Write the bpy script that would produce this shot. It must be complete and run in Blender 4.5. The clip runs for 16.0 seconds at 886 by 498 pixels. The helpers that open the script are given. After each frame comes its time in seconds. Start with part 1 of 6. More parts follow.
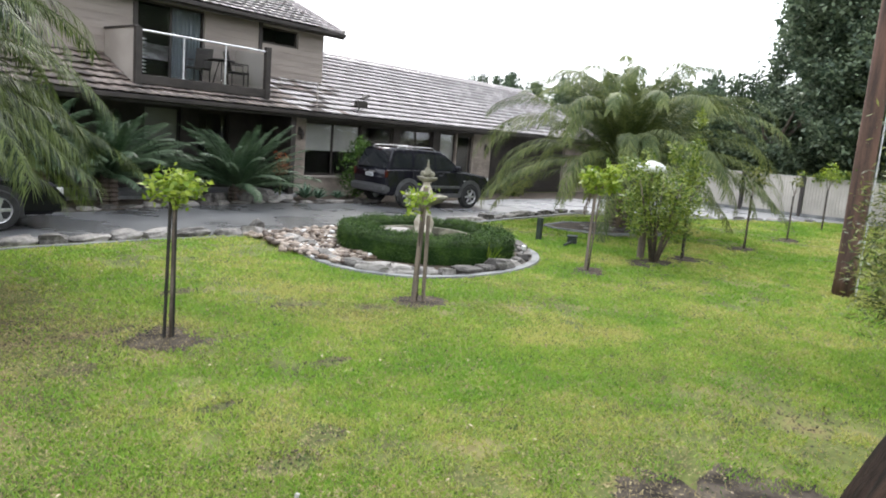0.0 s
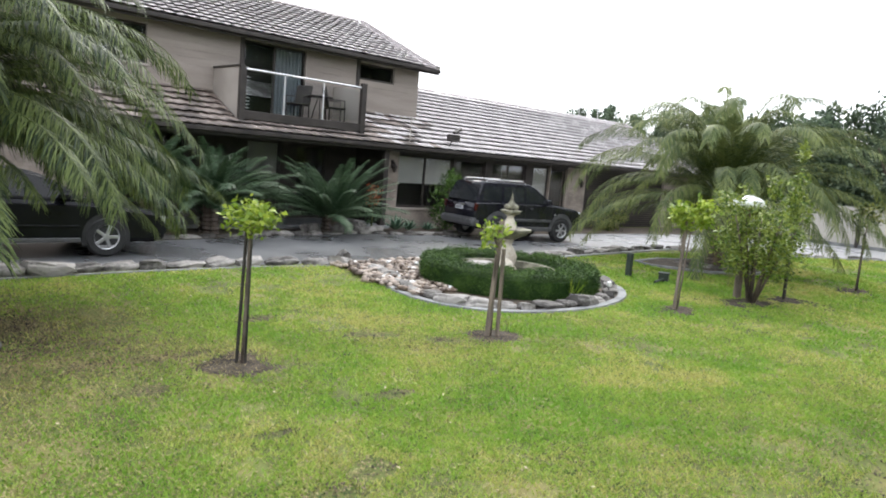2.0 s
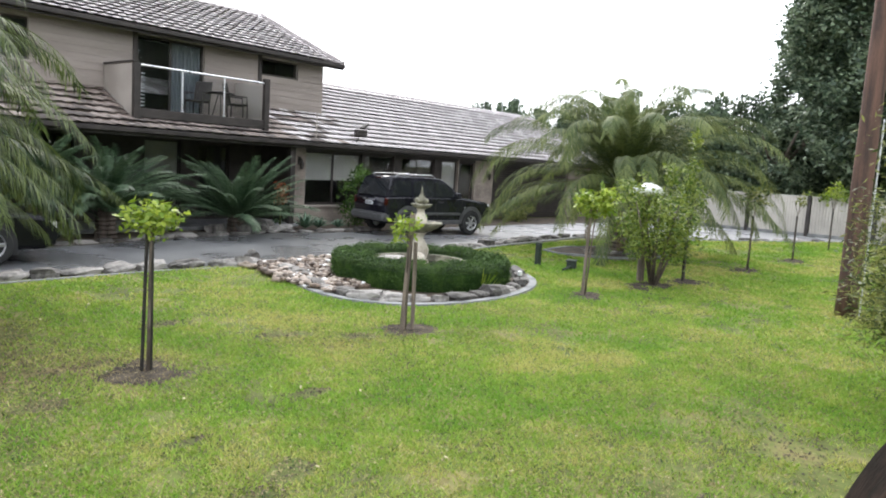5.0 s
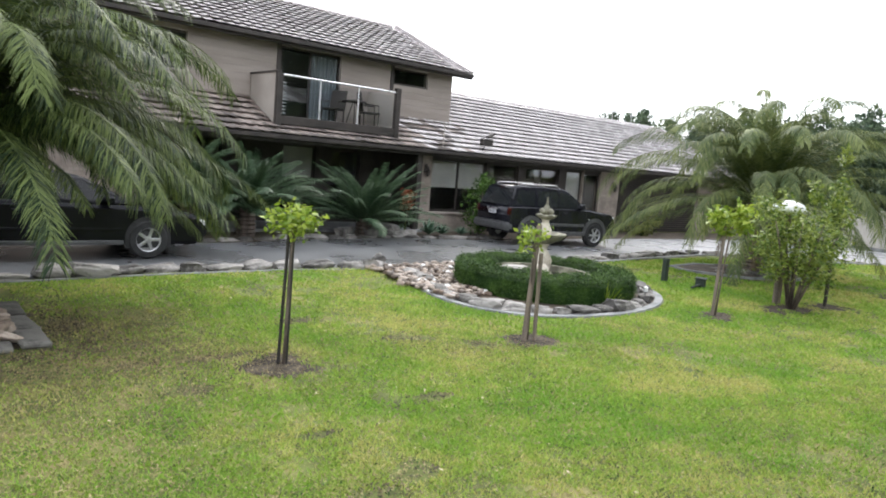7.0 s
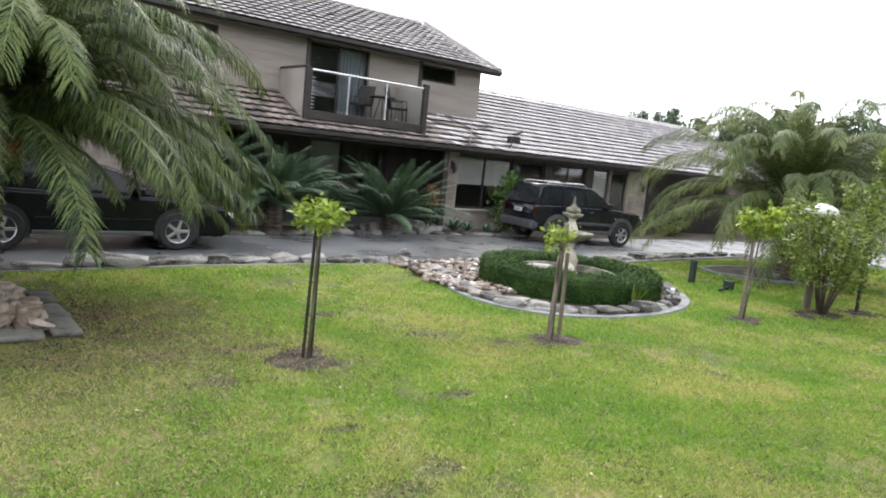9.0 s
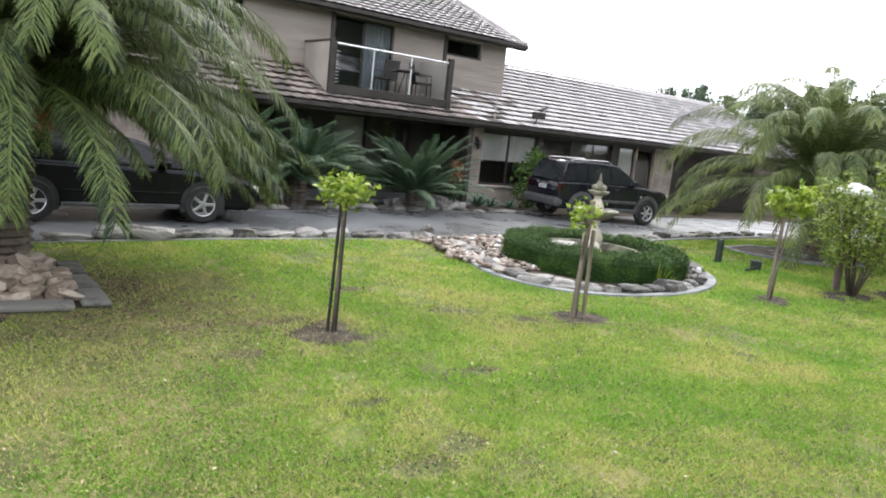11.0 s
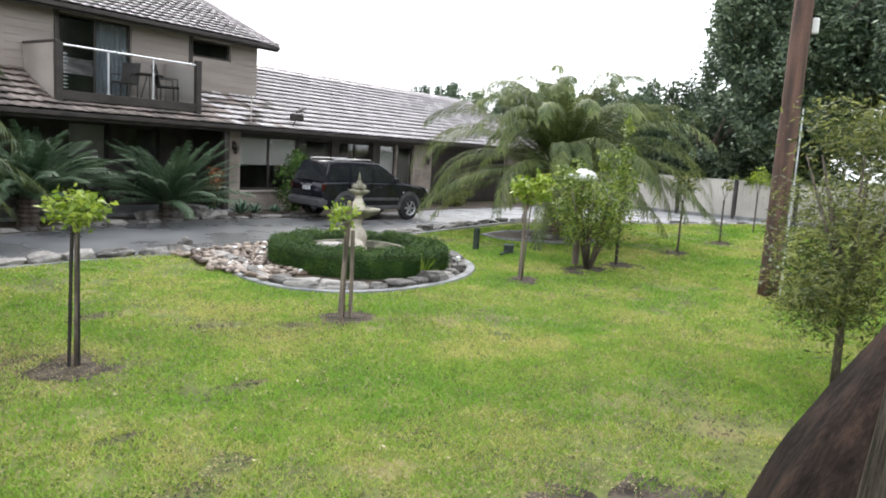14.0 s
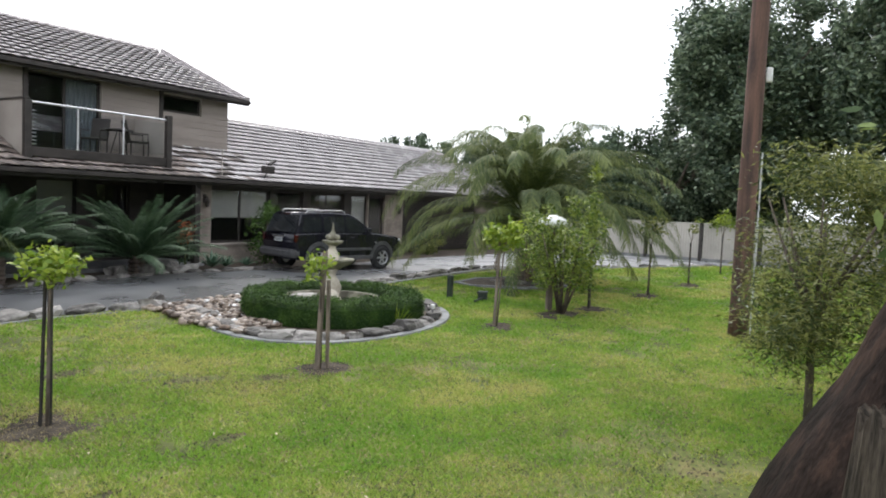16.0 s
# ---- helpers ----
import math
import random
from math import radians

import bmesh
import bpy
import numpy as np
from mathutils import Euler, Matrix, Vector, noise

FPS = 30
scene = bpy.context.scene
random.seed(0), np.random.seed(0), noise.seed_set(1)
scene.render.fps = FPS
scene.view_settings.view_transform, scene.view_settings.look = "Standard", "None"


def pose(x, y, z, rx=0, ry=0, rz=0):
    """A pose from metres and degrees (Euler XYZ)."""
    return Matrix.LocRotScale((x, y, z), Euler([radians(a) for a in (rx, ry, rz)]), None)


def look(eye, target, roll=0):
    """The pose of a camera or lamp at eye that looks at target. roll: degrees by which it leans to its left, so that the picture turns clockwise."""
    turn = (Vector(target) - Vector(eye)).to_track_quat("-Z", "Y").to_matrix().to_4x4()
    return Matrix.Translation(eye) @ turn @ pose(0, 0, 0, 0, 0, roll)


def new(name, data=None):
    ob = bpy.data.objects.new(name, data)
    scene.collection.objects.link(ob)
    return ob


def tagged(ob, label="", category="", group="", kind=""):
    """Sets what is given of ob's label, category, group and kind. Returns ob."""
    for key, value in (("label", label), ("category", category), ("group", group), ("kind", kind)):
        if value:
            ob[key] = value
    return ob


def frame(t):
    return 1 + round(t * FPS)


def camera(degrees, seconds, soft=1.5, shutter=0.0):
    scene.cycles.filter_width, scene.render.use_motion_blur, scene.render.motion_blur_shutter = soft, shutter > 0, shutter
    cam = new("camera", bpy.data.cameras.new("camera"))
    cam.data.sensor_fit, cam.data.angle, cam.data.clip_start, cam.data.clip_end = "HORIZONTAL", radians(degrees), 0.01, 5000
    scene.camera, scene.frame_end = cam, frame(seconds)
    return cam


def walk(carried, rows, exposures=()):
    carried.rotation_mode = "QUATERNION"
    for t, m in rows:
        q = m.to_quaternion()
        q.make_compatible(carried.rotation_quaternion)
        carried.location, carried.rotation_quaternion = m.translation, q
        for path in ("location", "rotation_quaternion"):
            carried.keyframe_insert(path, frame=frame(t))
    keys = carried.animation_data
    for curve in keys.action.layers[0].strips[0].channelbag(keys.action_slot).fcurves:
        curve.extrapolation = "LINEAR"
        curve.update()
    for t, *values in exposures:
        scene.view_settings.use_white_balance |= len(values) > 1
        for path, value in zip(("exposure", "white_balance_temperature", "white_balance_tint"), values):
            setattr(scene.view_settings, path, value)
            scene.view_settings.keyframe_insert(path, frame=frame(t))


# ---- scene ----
cam = camera(63.5, 16.0, soft=1.9)
PATH = [
    (0, (-2.901, -0.66, 2.054), (-1.356, 0.573, 1.749), 4.7),
    (0.5, (-2.816, -0.719, 2.06), (-1.304, 0.56, 1.779), 3.9),
    (1, (-2.705, -0.791, 2.064), (-1.244, 0.551, 1.813), 4.5),
    (1.5, (-2.657, -0.819, 2.063), (-1.242, 0.574, 1.82), 4.6),
    (2, (-2.643, -0.816, 2.071), (-1.282, 0.63, 1.834), 4.8),
    (2.5, (-2.636, -0.828, 2.076), (-1.308, 0.648, 1.84), 4.8),
    (3, (-2.625, -0.851, 2.075), (-1.27, 0.601, 1.835), 4.7),
    (3.5, (-2.592, -0.88, 2.081), (-1.161, 0.496, 1.837), 4.7),
    (3.7, (-2.57, -0.888, 2.081), (-1.055, 0.396, 1.841), 4.9),
    (5.8, (-2.689, -0.763, 2.035), (-1.184, 0.535, 1.81), 2.2),
    (6, (-2.696, -0.762, 2.037), (-1.25, 0.6, 1.808), 2.6),
    (6.5, (-2.713, -0.771, 2.053), (-1.366, 0.689, 1.821), 3.8),
    (7, (-2.736, -0.781, 2.063), (-1.437, 0.721, 1.831), 4.8),
    (7.5, (-2.725, -0.767, 2.054), (-1.476, 0.778, 1.826), 5.0),
    (8, (-2.717, -0.76, 2.054), (-1.472, 0.789, 1.823), 5.3),
    (8.5, (-2.714, -0.763, 2.058), (-1.453, 0.771, 1.82), 5.2),
    (9, (-2.741, -0.76, 2.069), (-1.494, 0.784, 1.821), 5.7),
    (9.5, (-2.737, -0.736, 2.049), (-1.51, 0.823, 1.789), 5.7),
    (11.8, (-2.749, -0.715, 2.056), (-1.551, 0.848, 1.708), 6.5),
    (12, (-2.732, -0.718, 2.055), (-1.512, 0.827, 1.704), 6.3),
    (12.5, (-2.698, -0.739, 2.051), (-1.419, 0.758, 1.695), 5.5),
    (13, (-2.684, -0.77, 2.07), (-1.314, 0.642, 1.714), 4.8),
    (13.5, (-2.67, -0.811, 2.084), (-1.185, 0.483, 1.736), 4.5),
    (14, (-2.639, -0.845, 2.107), (-1.01, 0.284, 1.839), 3.6),
    (14.5, (-2.637, -0.87, 2.12), (-0.908, 0.126, 1.987), 2.6),
    (15, (-2.665, -0.898, 2.12), (-0.873, -0.014, 2.046), 2.1),
    (15.5, (-2.69, -0.869, 2.115), (-0.915, 0.049, 2.03), 2.2),
    (16, (-2.732, -0.848, 2.103), (-1.051, 0.228, 1.974), 2.5),
]
walk(cam, [(t, look(eye, target, roll)) for t, eye, target, roll in PATH], [(0, 0.39), (2.5, 0.42), (9, 0.4), (12, 0.61), (13.2, 0.52), (14.5, 0.31), (16, -0.02)])

# ---- light ----
world = bpy.data.worlds.new("overcast_sky")
scene.world = world
world.use_nodes = True
wn, wl = world.node_tree.nodes, world.node_tree.links
bg = wn["Background"]
sky = wn.new("ShaderNodeTexSky")
sky.sky_type = 'NISHITA'
sky.sun_disc = False
sky.sun_elevation = radians(42)
sky.sun_rotation = radians(50)
sky.air_density, sky.dust_density = 1.0, 4.0
cloud = wn.new("ShaderNodeMix")
cloud.data_type = 'RGBA'
cloud.inputs[0].default_value = 0.86
cloud.inputs[7].default_value = (13.3, 13.9, 15.0, 1)
wl.new(sky.outputs[0], cloud.inputs[6])
wl.new(cloud.outputs[2], bg.inputs[0])
bg.inputs[1].default_value = 0.15
sun_data = bpy.data.lights.new("sun", 'SUN')
sun_data.energy, sun_data.angle, sun_data.color = 1.8, radians(25), (1.0, 0.97, 0.92)
sun = new("sun", sun_data)
sun.matrix_world = look((33.0, 29.0, 30.0), (8, 7, 0))
scene.view_settings.exposure = 0.0

# ---- helpers of this scene ----
rng = np.random.default_rng(7)


def part(name, bm, material, parent, label="", smooth=False):
    me = bpy.data.meshes.new(name)
    bm.to_mesh(me)
    bm.free()
    return part_me(name, me, material, parent, label, smooth)


def part_me(name, me, material, parent, label="", smooth=False):
    if material and not me.materials:
        me.materials.append(material)
    if smooth:
        me.polygons.foreach_set("use_smooth", [True] * len(me.polygons))
    ob = new(name, me)
    ob.parent = parent
    if label:
        tagged(ob, label)
    return ob


def thing(name, loc, label, category, group="", kind="", rz=0.0):
    ob = new(name)
    ob.empty_display_size = 0.1
    ob.matrix_basis = pose(*loc, 0, 0, rz)
    return tagged(ob, label, category, group, kind)


def solid(name, bm, material, label, category="", group="", kind="", smooth=False, loc=(0, 0, 0)):
    ob = part(name, bm, material, None, "", smooth)
    ob.location = loc
    return tagged(ob, label, category, group, kind)


def quick_mesh(name, verts, faces, material=None):
    """A mesh from arrays; all faces have the same number of corners."""
    verts, faces = np.asarray(verts, np.float32), np.asarray(faces, np.int32)
    me = bpy.data.meshes.new(name)
    me.vertices.add(len(verts))
    me.vertices.foreach_set("co", verts.ravel())
    n, k = faces.shape
    me.loops.add(n * k)
    me.loops.foreach_set("vertex_index", faces.ravel())
    me.polygons.add(n)
    me.polygons.foreach_set("loop_start", np.arange(0, n * k, k, dtype=np.int32))
    me.update(calc_edges=True)
    if material:
        me.materials.append(material)
    return me


def box(bm, x0, x1, y0, y1, z0, z1, bevel=0.0, seg=1):
    r = bmesh.ops.create_cube(bm, size=1)
    for v in r["verts"]:
        v.co = Vector(((x0 + x1) / 2 + v.co.x * (x1 - x0), (y0 + y1) / 2 + v.co.y * (y1 - y0), (z0 + z1) / 2 + v.co.z * (z1 - z0)))
    if bevel:
        es = list({e for v in r["verts"] for e in v.link_edges})
        bmesh.ops.bevel(bm, geom=es, offset=bevel, segments=seg, affect='EDGES')
    return bm


def boxed(*a, **k):
    return box(bmesh.new(), *a, **k)


def tube(bm, pts, radii, n=8, cap=True):
    """A tapered tube along points."""
    pts = [Vector(p) for p in pts]
    rings = []
    for i, p in enumerate(pts):
        d = (pts[min(i + 1, len(pts) - 1)] - pts[max(i - 1, 0)]).normalized()
        a = d.cross(Vector((0.31, 0.95, 0.05)) if abs(d.y) < 0.9 else Vector((1, 0, 0))).normalized()
        b = d.cross(a)
        r = radii[i] if hasattr(radii, "__len__") else radii
        rings.append([bm.verts.new(p + (a * math.cos(t) + b * math.sin(t)) * r) for t in (2 * math.pi * j / n for j in range(n))])
    for r0, r1 in zip(rings, rings[1:]):
        for j in range(n):
            bm.faces.new((r0[j], r0[(j + 1) % n], r1[(j + 1) % n], r1[j]))
    if cap:
        bm.faces.new(rings[0][::-1])
        bm.faces.new(rings[-1])
    return bm


def lathe(bm, prof, n=24, lobes=0, amp=0.0, cap=True):
    """A turned shape about z from (radius, height) pairs, with a scalloped rim if lobes are given."""
    rings = []
    for r, z in prof:
        rings.append([bm.verts.new((r * (1 + amp * math.cos(lobes * t)) * math.cos(t), r * (1 + amp * math.cos(lobes * t)) * math.sin(t), z))
                      for t in (2 * math.pi * j / n for j in range(n))])
    for r0, r1 in zip(rings, rings[1:]):
        for j in range(n):
            bm.faces.new((r0[j], r0[(j + 1) % n], r1[(j + 1) % n], r1[j]))
    if cap:
        bm.faces.new(rings[0][::-1])
        bm.faces.new(rings[-1])
    return bm


def prism(bm, outline, y0, y1, inset=0.0, bevel=0.0, seg=2):
    """An outline of (x, z) pairs drawn out along y; inset narrows towards the highest points."""
    zs = [z for _, z in outline]
    lo, hi = min(zs), max(zs)
    side = []
    for y, s in ((y0, 1), (y1, -1)):
        side.append([bm.verts.new((x, y + s * inset * (z - lo) / (hi - lo), z)) for x, z in outline])
    n = len(outline)
    made = [bm.faces.new(side[0]), bm.faces.new(side[1][::-1])]
    for i in range(n):
        made.append(bm.faces.new((side[0][i], side[1][i], side[1][(i + 1) % n], side[0][(i + 1) % n])))
    bmesh.ops.recalc_face_normals(bm, faces=made)
    if bevel:
        es = list({e for f in made for e in f.edges})
        bmesh.ops.bevel(bm, geom=es, offset=bevel, segments=seg, affect='EDGES')
        for f in bm.faces:
            f.smooth = len(f.verts) < 5 and f.calc_area() < 0.25
    return bm


def sheet(bm, outline, z):
    bm.faces.new([bm.verts.new((x, y, z)) for x, y in outline])
    return bm


def rock_mesh(name, seed, sx, sy, sz, material, sub=3, rough=0.4):
    bm = bmesh.new()
    bmesh.ops.create_icosphere(bm, subdivisions=sub, radius=1)
    off = Vector((seed * 7.3, seed * 3.1, seed * 1.7))
    for v in bm.verts:
        p = v.co.copy()
        d = 1 + rough * noise.noise(p * 1.1 + off) + rough * 0.5 * noise.noise(p * 2.6 + off) + 0.05 * noise.noise(p * 7 + off)
        q = p * d
        # broken, blocky faces
        q = Vector([math.copysign(min(abs(c), 0.8 + 0.2 * noise.noise(off + p * 1.5)), c) for c in q])
        v.co = Vector((q.x * sx * 1.25, q.y * sy * 1.25, (q.z + 0.55) * sz * 0.95))
    me = bpy.data.meshes.new(name)
    bm.to_mesh(me)
    bm.free()
    me.materials.append(material)
    return me


def leaves(points, size, aspect=0.45, up=0.3, r=rng, droop=0.25):
    """Pointed, folded leaves: two triangles pairs each, scattered at the points."""
    P = np.asarray(points, float)
    n = len(P)
    d = r.normal(size=(n, 3))
    d[:, 2] = d[:, 2] * 0.6 - droop
    d /= np.linalg.norm(d, axis=1)[:, None]
    nrm = r.normal(size=(n, 3))
    nrm[:, 2] = np.abs(nrm[:, 2]) + up
    s = np.cross(d, nrm)
    s /= np.linalg.norm(s, axis=1)[:, None] + 1e-9
    u = np.cross(s, d)
    L = size * r.uniform(0.65, 1.3, (n, 1))
    w = L * aspect * 0.5
    mid = P + d * L * 0.5
    V = np.stack([P, mid + s * w + u * w * 0.35, P + d * L, mid - s * w + u * w * 0.35], 1)
    F = np.arange(n * 4).reshape(n, 4)
    return V.reshape(-1, 3), F


def broad_leaves(points, size, aspect, r):
    """Rounded six-cornered leaves for plants close by."""
    P = np.asarray(points, float)
    n = len(P)
    d = r.normal(size=(n, 3)) * (1, 1, 0.6) - (0, 0, 0.25)
    d /= np.linalg.norm(d, axis=1)[:, None]
    s = np.cross(d, r.normal(size=(n, 3)) + (0, 0, 0.6))
    s /= np.linalg.norm(s, axis=1)[:, None] + 1e-9
    u = np.cross(s, d)
    L = size * r.uniform(0.65, 1.3, (n, 1))
    w = L * aspect * 0.5
    V = np.stack([P, P + d * L * 0.3 + s * w, P + d * L * 0.68 + s * w * 0.8 - u * L * 0.05, P + d * L - u * L * 0.16,
                  P + d * L * 0.68 - s * w * 0.8 - u * L * 0.05, P + d * L * 0.3 - s * w], 1)
    return V.reshape(-1, 3), np.arange(n * 6).reshape(n, 6)


def clumps(n, centre, radii, per, spread, r=rng, shell=0.45):
    """Leaf points gathered in clumps through an uneven ellipsoid."""
    c = r.normal(size=(n, 3))
    c /= np.linalg.norm(c, axis=1)[:, None]
    c *= (shell + (1 - shell) * r.random((n, 1)) ** 0.6)
    c = c * np.array(radii) + np.array(centre)
    return (c[:, None] + r.normal(size=(n, per, 3)) * spread).reshape(-1, 3)


# ---- materials ----
def mat(name, c1, c2, scale=4.0, rough=0.7, bump=0.2, fine=40.0, metal=0.0, c3=None, rvar=0.12, world_space=False, stretch=(1, 1, 1), island=0.0, objrand=0.0, spec=0.5, depth=0.01):
    m = bpy.data.materials.new(name)
    m.use_nodes = True
    nt = m.node_tree
    N, L = nt.nodes, nt.links
    b = N["Principled BSDF"]
    b.inputs["Specular IOR Level"].default_value = spec
    if world_space:
        co = N.new("ShaderNodeNewGeometry").outputs["Position"]
    else:
        co = N.new("ShaderNodeTexCoord").outputs["Object"]
    mp = N.new("ShaderNodeMapping")
    mp.inputs["Scale"].default_value = stretch
    L.new(co, mp.inputs[0])
    n1 = N.new("ShaderNodeTexNoise")
    n1.inputs["Scale"].default_value, n1.inputs["Detail"].default_value = scale, 6
    n2 = N.new("ShaderNodeTexNoise")
    n2.inputs["Scale"].default_value, n2.inputs["Detail"].default_value = fine, 4
    L.new(mp.outputs[0], n1.inputs[0])
    L.new(mp.outputs[0], n2.inputs[0])
    ramp = N.new("ShaderNodeValToRGB")
    ramp.color_ramp.elements[0].position, ramp.color_ramp.elements[1].position = 0.36, 0.64
    ramp.color_ramp.elements[0].color, ramp.color_ramp.elements[1].color = (*c1, 1), (*c2, 1)
    if c3:
        e = ramp.color_ramp.elements.new(0.52)
        e.color = (*c3, 1)
    add = N.new("ShaderNodeMath")
    add.operation = 'MULTIPLY_ADD'
    add.inputs[1].default_value, add.inputs[2].default_value = 0.35, -0.175
    L.new(n2.outputs[0], add.inputs[0])
    tot = N.new("ShaderNodeMath")
    L.new(n1.outputs[0], tot.inputs[0])
    L.new(add.outputs[0], tot.inputs[1])
    src = tot.outputs[0]
    if island or objrand:
        ran = N.new("ShaderNodeNewGeometry").outputs["Random Per Island"] if island else N.new("ShaderNodeObjectInfo").outputs["Random"]
        k = island or objrand
        ra = N.new("ShaderNodeMath")
        ra.operation = 'MULTIPLY_ADD'
        ra.inputs[1].default_value, ra.inputs[2].default_value = k, -k / 2
        L.new(ran, ra.inputs[0])
        t2 = N.new("ShaderNodeMath")
        L.new(src, t2.inputs[0])
        L.new(ra.outputs[0], t2.inputs[1])
        src = t2.outputs[0]
    L.new(src, ramp.inputs[0])
    L.new(ramp.outputs[0], b.inputs["Base Color"])
    rr = N.new("ShaderNodeMapRange")
    rr.inputs[3].default_value, rr.inputs[4].default_value = max(rough - rvar, 0.02), min(rough + rvar, 1)
    L.new(n1.outputs[0], rr.inputs[0])
    L.new(rr.outputs[0], b.inputs["Roughness"])
    b.inputs["Metallic"].default_value = metal
    if bump:
        bp = N.new("ShaderNodeBump")
        bp.inputs["Strength"].default_value, bp.inputs["Distance"].default_value = bump, depth
        L.new(tot.outputs[0], bp.inputs["Height"])
        L.new(bp.outputs[0], b.inputs["Normal"])
    return m


def leafy(name, c1, c2, scale=3.0, rough=0.45, island=0.5, glow=0.25, spec=0.4, fine=30, c3=None):
    """Foliage: colour varies leaf by leaf, and light passes through."""
    m = mat(name, c1, c2, scale, rough, 0, fine, island=island, spec=spec, c3=c3)
    nt = m.node_tree
    b = nt.nodes["Principled BSDF"]
    tr = nt.nodes.new("ShaderNodeBsdfTranslucent")
    mx = nt.nodes.new("ShaderNodeMixShader")
    mx.inputs[0].default_value = glow
    src = b.inputs["Base Color"].links[0].from_socket
    nt.links.new(src, tr.inputs[0])
    nt.links.new(b.outputs[0], mx.inputs[1])
    nt.links.new(tr.outputs[0], mx.inputs[2])
    nt.links.new(mx.outputs[0], nt.nodes["Material Output"].inputs[0])
    return m


def glass_mat(name, tint, rough=0.03):
    m = bpy.data.materials.new(name)
    m.use_nodes = True
    b = m.node_tree.nodes["Principled BSDF"]
    b.inputs["Base Color"].default_value = (*tint, 1)
    b.inputs["Roughness"].default_value = rough
    b.inputs["Transmission Weight"].default_value = 1
    b.inputs["IOR"].default_value = 1.45
    return m


M_LAWN = mat("lawn_soil", (0.075, 0.085, 0.028), (0.19, 0.17, 0.07), 1.6, 0.95, 0.8, 14, c3=(0.115, 0.14, 0.038), world_space=True, spec=0.15)
M_GRASS = leafy("grass_blades", (0.16, 0.31, 0.037), (0.44, 0.425, 0.14), 0.5, 0.6, 0.2, 0.4, 0.2, 2.5, c3=(0.275, 0.39, 0.062))
M_SOIL = mat("bare_soil", (0.022, 0.018, 0.015), (0.1, 0.083, 0.065), 4.5, 0.95, 1.0, 26, spec=0.12, world_space=True)
M_MULCH = mat("mulch_bed", (0.03, 0.022, 0.016), (0.1, 0.075, 0.05), 4, 0.9, 0.9, 35, world_space=True)
M_ASPHALT = mat("wet_asphalt", (0.065, 0.067, 0.07), (0.16, 0.163, 0.168), 0.6, 0.28, 0.08, 90, rvar=0.07, world_space=True)


def painted_sheen(m, x0, x1, c):
    """Paints the wet sky sheen into the driveway's colour, paler towards the fence."""
    nt = m.node_tree
    N, L = nt.nodes, nt.links
    b = N["Principled BSDF"]
    sp = N.new("ShaderNodeSeparateXYZ")
    L.new(N.new("ShaderNodeNewGeometry").outputs["Position"], sp.inputs[0])
    nz = N.new("ShaderNodeTexNoise")
    nz.inputs["Scale"].default_value, nz.inputs["Detail"].default_value = 0.5, 5
    L.new(N.new("ShaderNodeNewGeometry").outputs["Position"], nz.inputs[0])
    ad = N.new("ShaderNodeMath")
    ad.operation = 'MULTIPLY_ADD'
    ad.inputs[1].default_value = 5.0
    L.new(nz.outputs[0], ad.inputs[0])
    L.new(sp.outputs[0], ad.inputs[2])
    mr = N.new("ShaderNodeMapRange")
    mr.inputs[1].default_value, mr.inputs[2].default_value = x0 + 2.5, x1 + 2.5
    L.new(ad.outputs[0], mr.inputs[0])
    mx = N.new("ShaderNodeMix")
    mx.data_type = 'RGBA'
    mx.inputs[7].default_value = (*c, 1)
    L.new(mr.outputs[0], mx.inputs[0])
    L.new(b.inputs["Base Color"].links[0].from_socket, mx.inputs[6])
    L.new(mx.outputs[2], b.inputs["Base Color"])


# pale grey mixed into the base colour for the sky's glare on wet asphalt
painted_sheen(M_ASPHALT, 11.5, 17.5, (0.33, 0.33, 0.34))
M_CONC = mat("concrete_edging", (0.12, 0.125, 0.13), (0.235, 0.24, 0.24), 3, 0.75, 0.3, 50, world_space=True)
M_ROCK = mat("grey_fieldstone", (0.055, 0.05, 0.045), (0.28, 0.262, 0.242), 3.2, 0.7, 0.8, 22, c3=(0.17, 0.158, 0.145), objrand=0.4)
M_PEBBLE = mat("tan_pebbles", (0.075, 0.052, 0.038), (0.34, 0.28, 0.23), 6, 0.6, 0.3, 40, c3=(0.17, 0.118, 0.08), island=0.8)
M_TILE = mat("weathered_roof_tile", (0.43, 0.388, 0.384), (0.55, 0.505, 0.5), 1.6, 0.27, 0.15, 10, c3=(0.49, 0.446, 0.442), rvar=0.04, world_space=True, spec=0.6, objrand=0.1)
M_TILE_I = mat("weathered_roof_tiles", (0.43, 0.388, 0.384), (0.55, 0.505, 0.5), 1.6, 0.27, 0.15, 10, c3=(0.49, 0.446, 0.442), rvar=0.04, world_space=True, spec=0.6, island=0.1)
M_TILE_MOSS = mat("mossy_roof_tile", (0.075, 0.058, 0.05), (0.26, 0.21, 0.185), 1.6, 0.42, 0.4, 12, c3=(0.15, 0.116, 0.1), world_space=True, objrand=0.35)
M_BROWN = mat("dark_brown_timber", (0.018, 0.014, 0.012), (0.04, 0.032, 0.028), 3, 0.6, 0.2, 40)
M_BOARD = mat("tan_weatherboard", (0.22, 0.185, 0.162), (0.285, 0.243, 0.215), 1.2, 0.7, 0.2, 40, stretch=(0.4, 1, 3), world_space=True)
M_PANEL = mat("beige_panel", (0.29, 0.255, 0.225), (0.37, 0.33, 0.295), 1.0, 0.7, 0.15, 40, world_space=True)
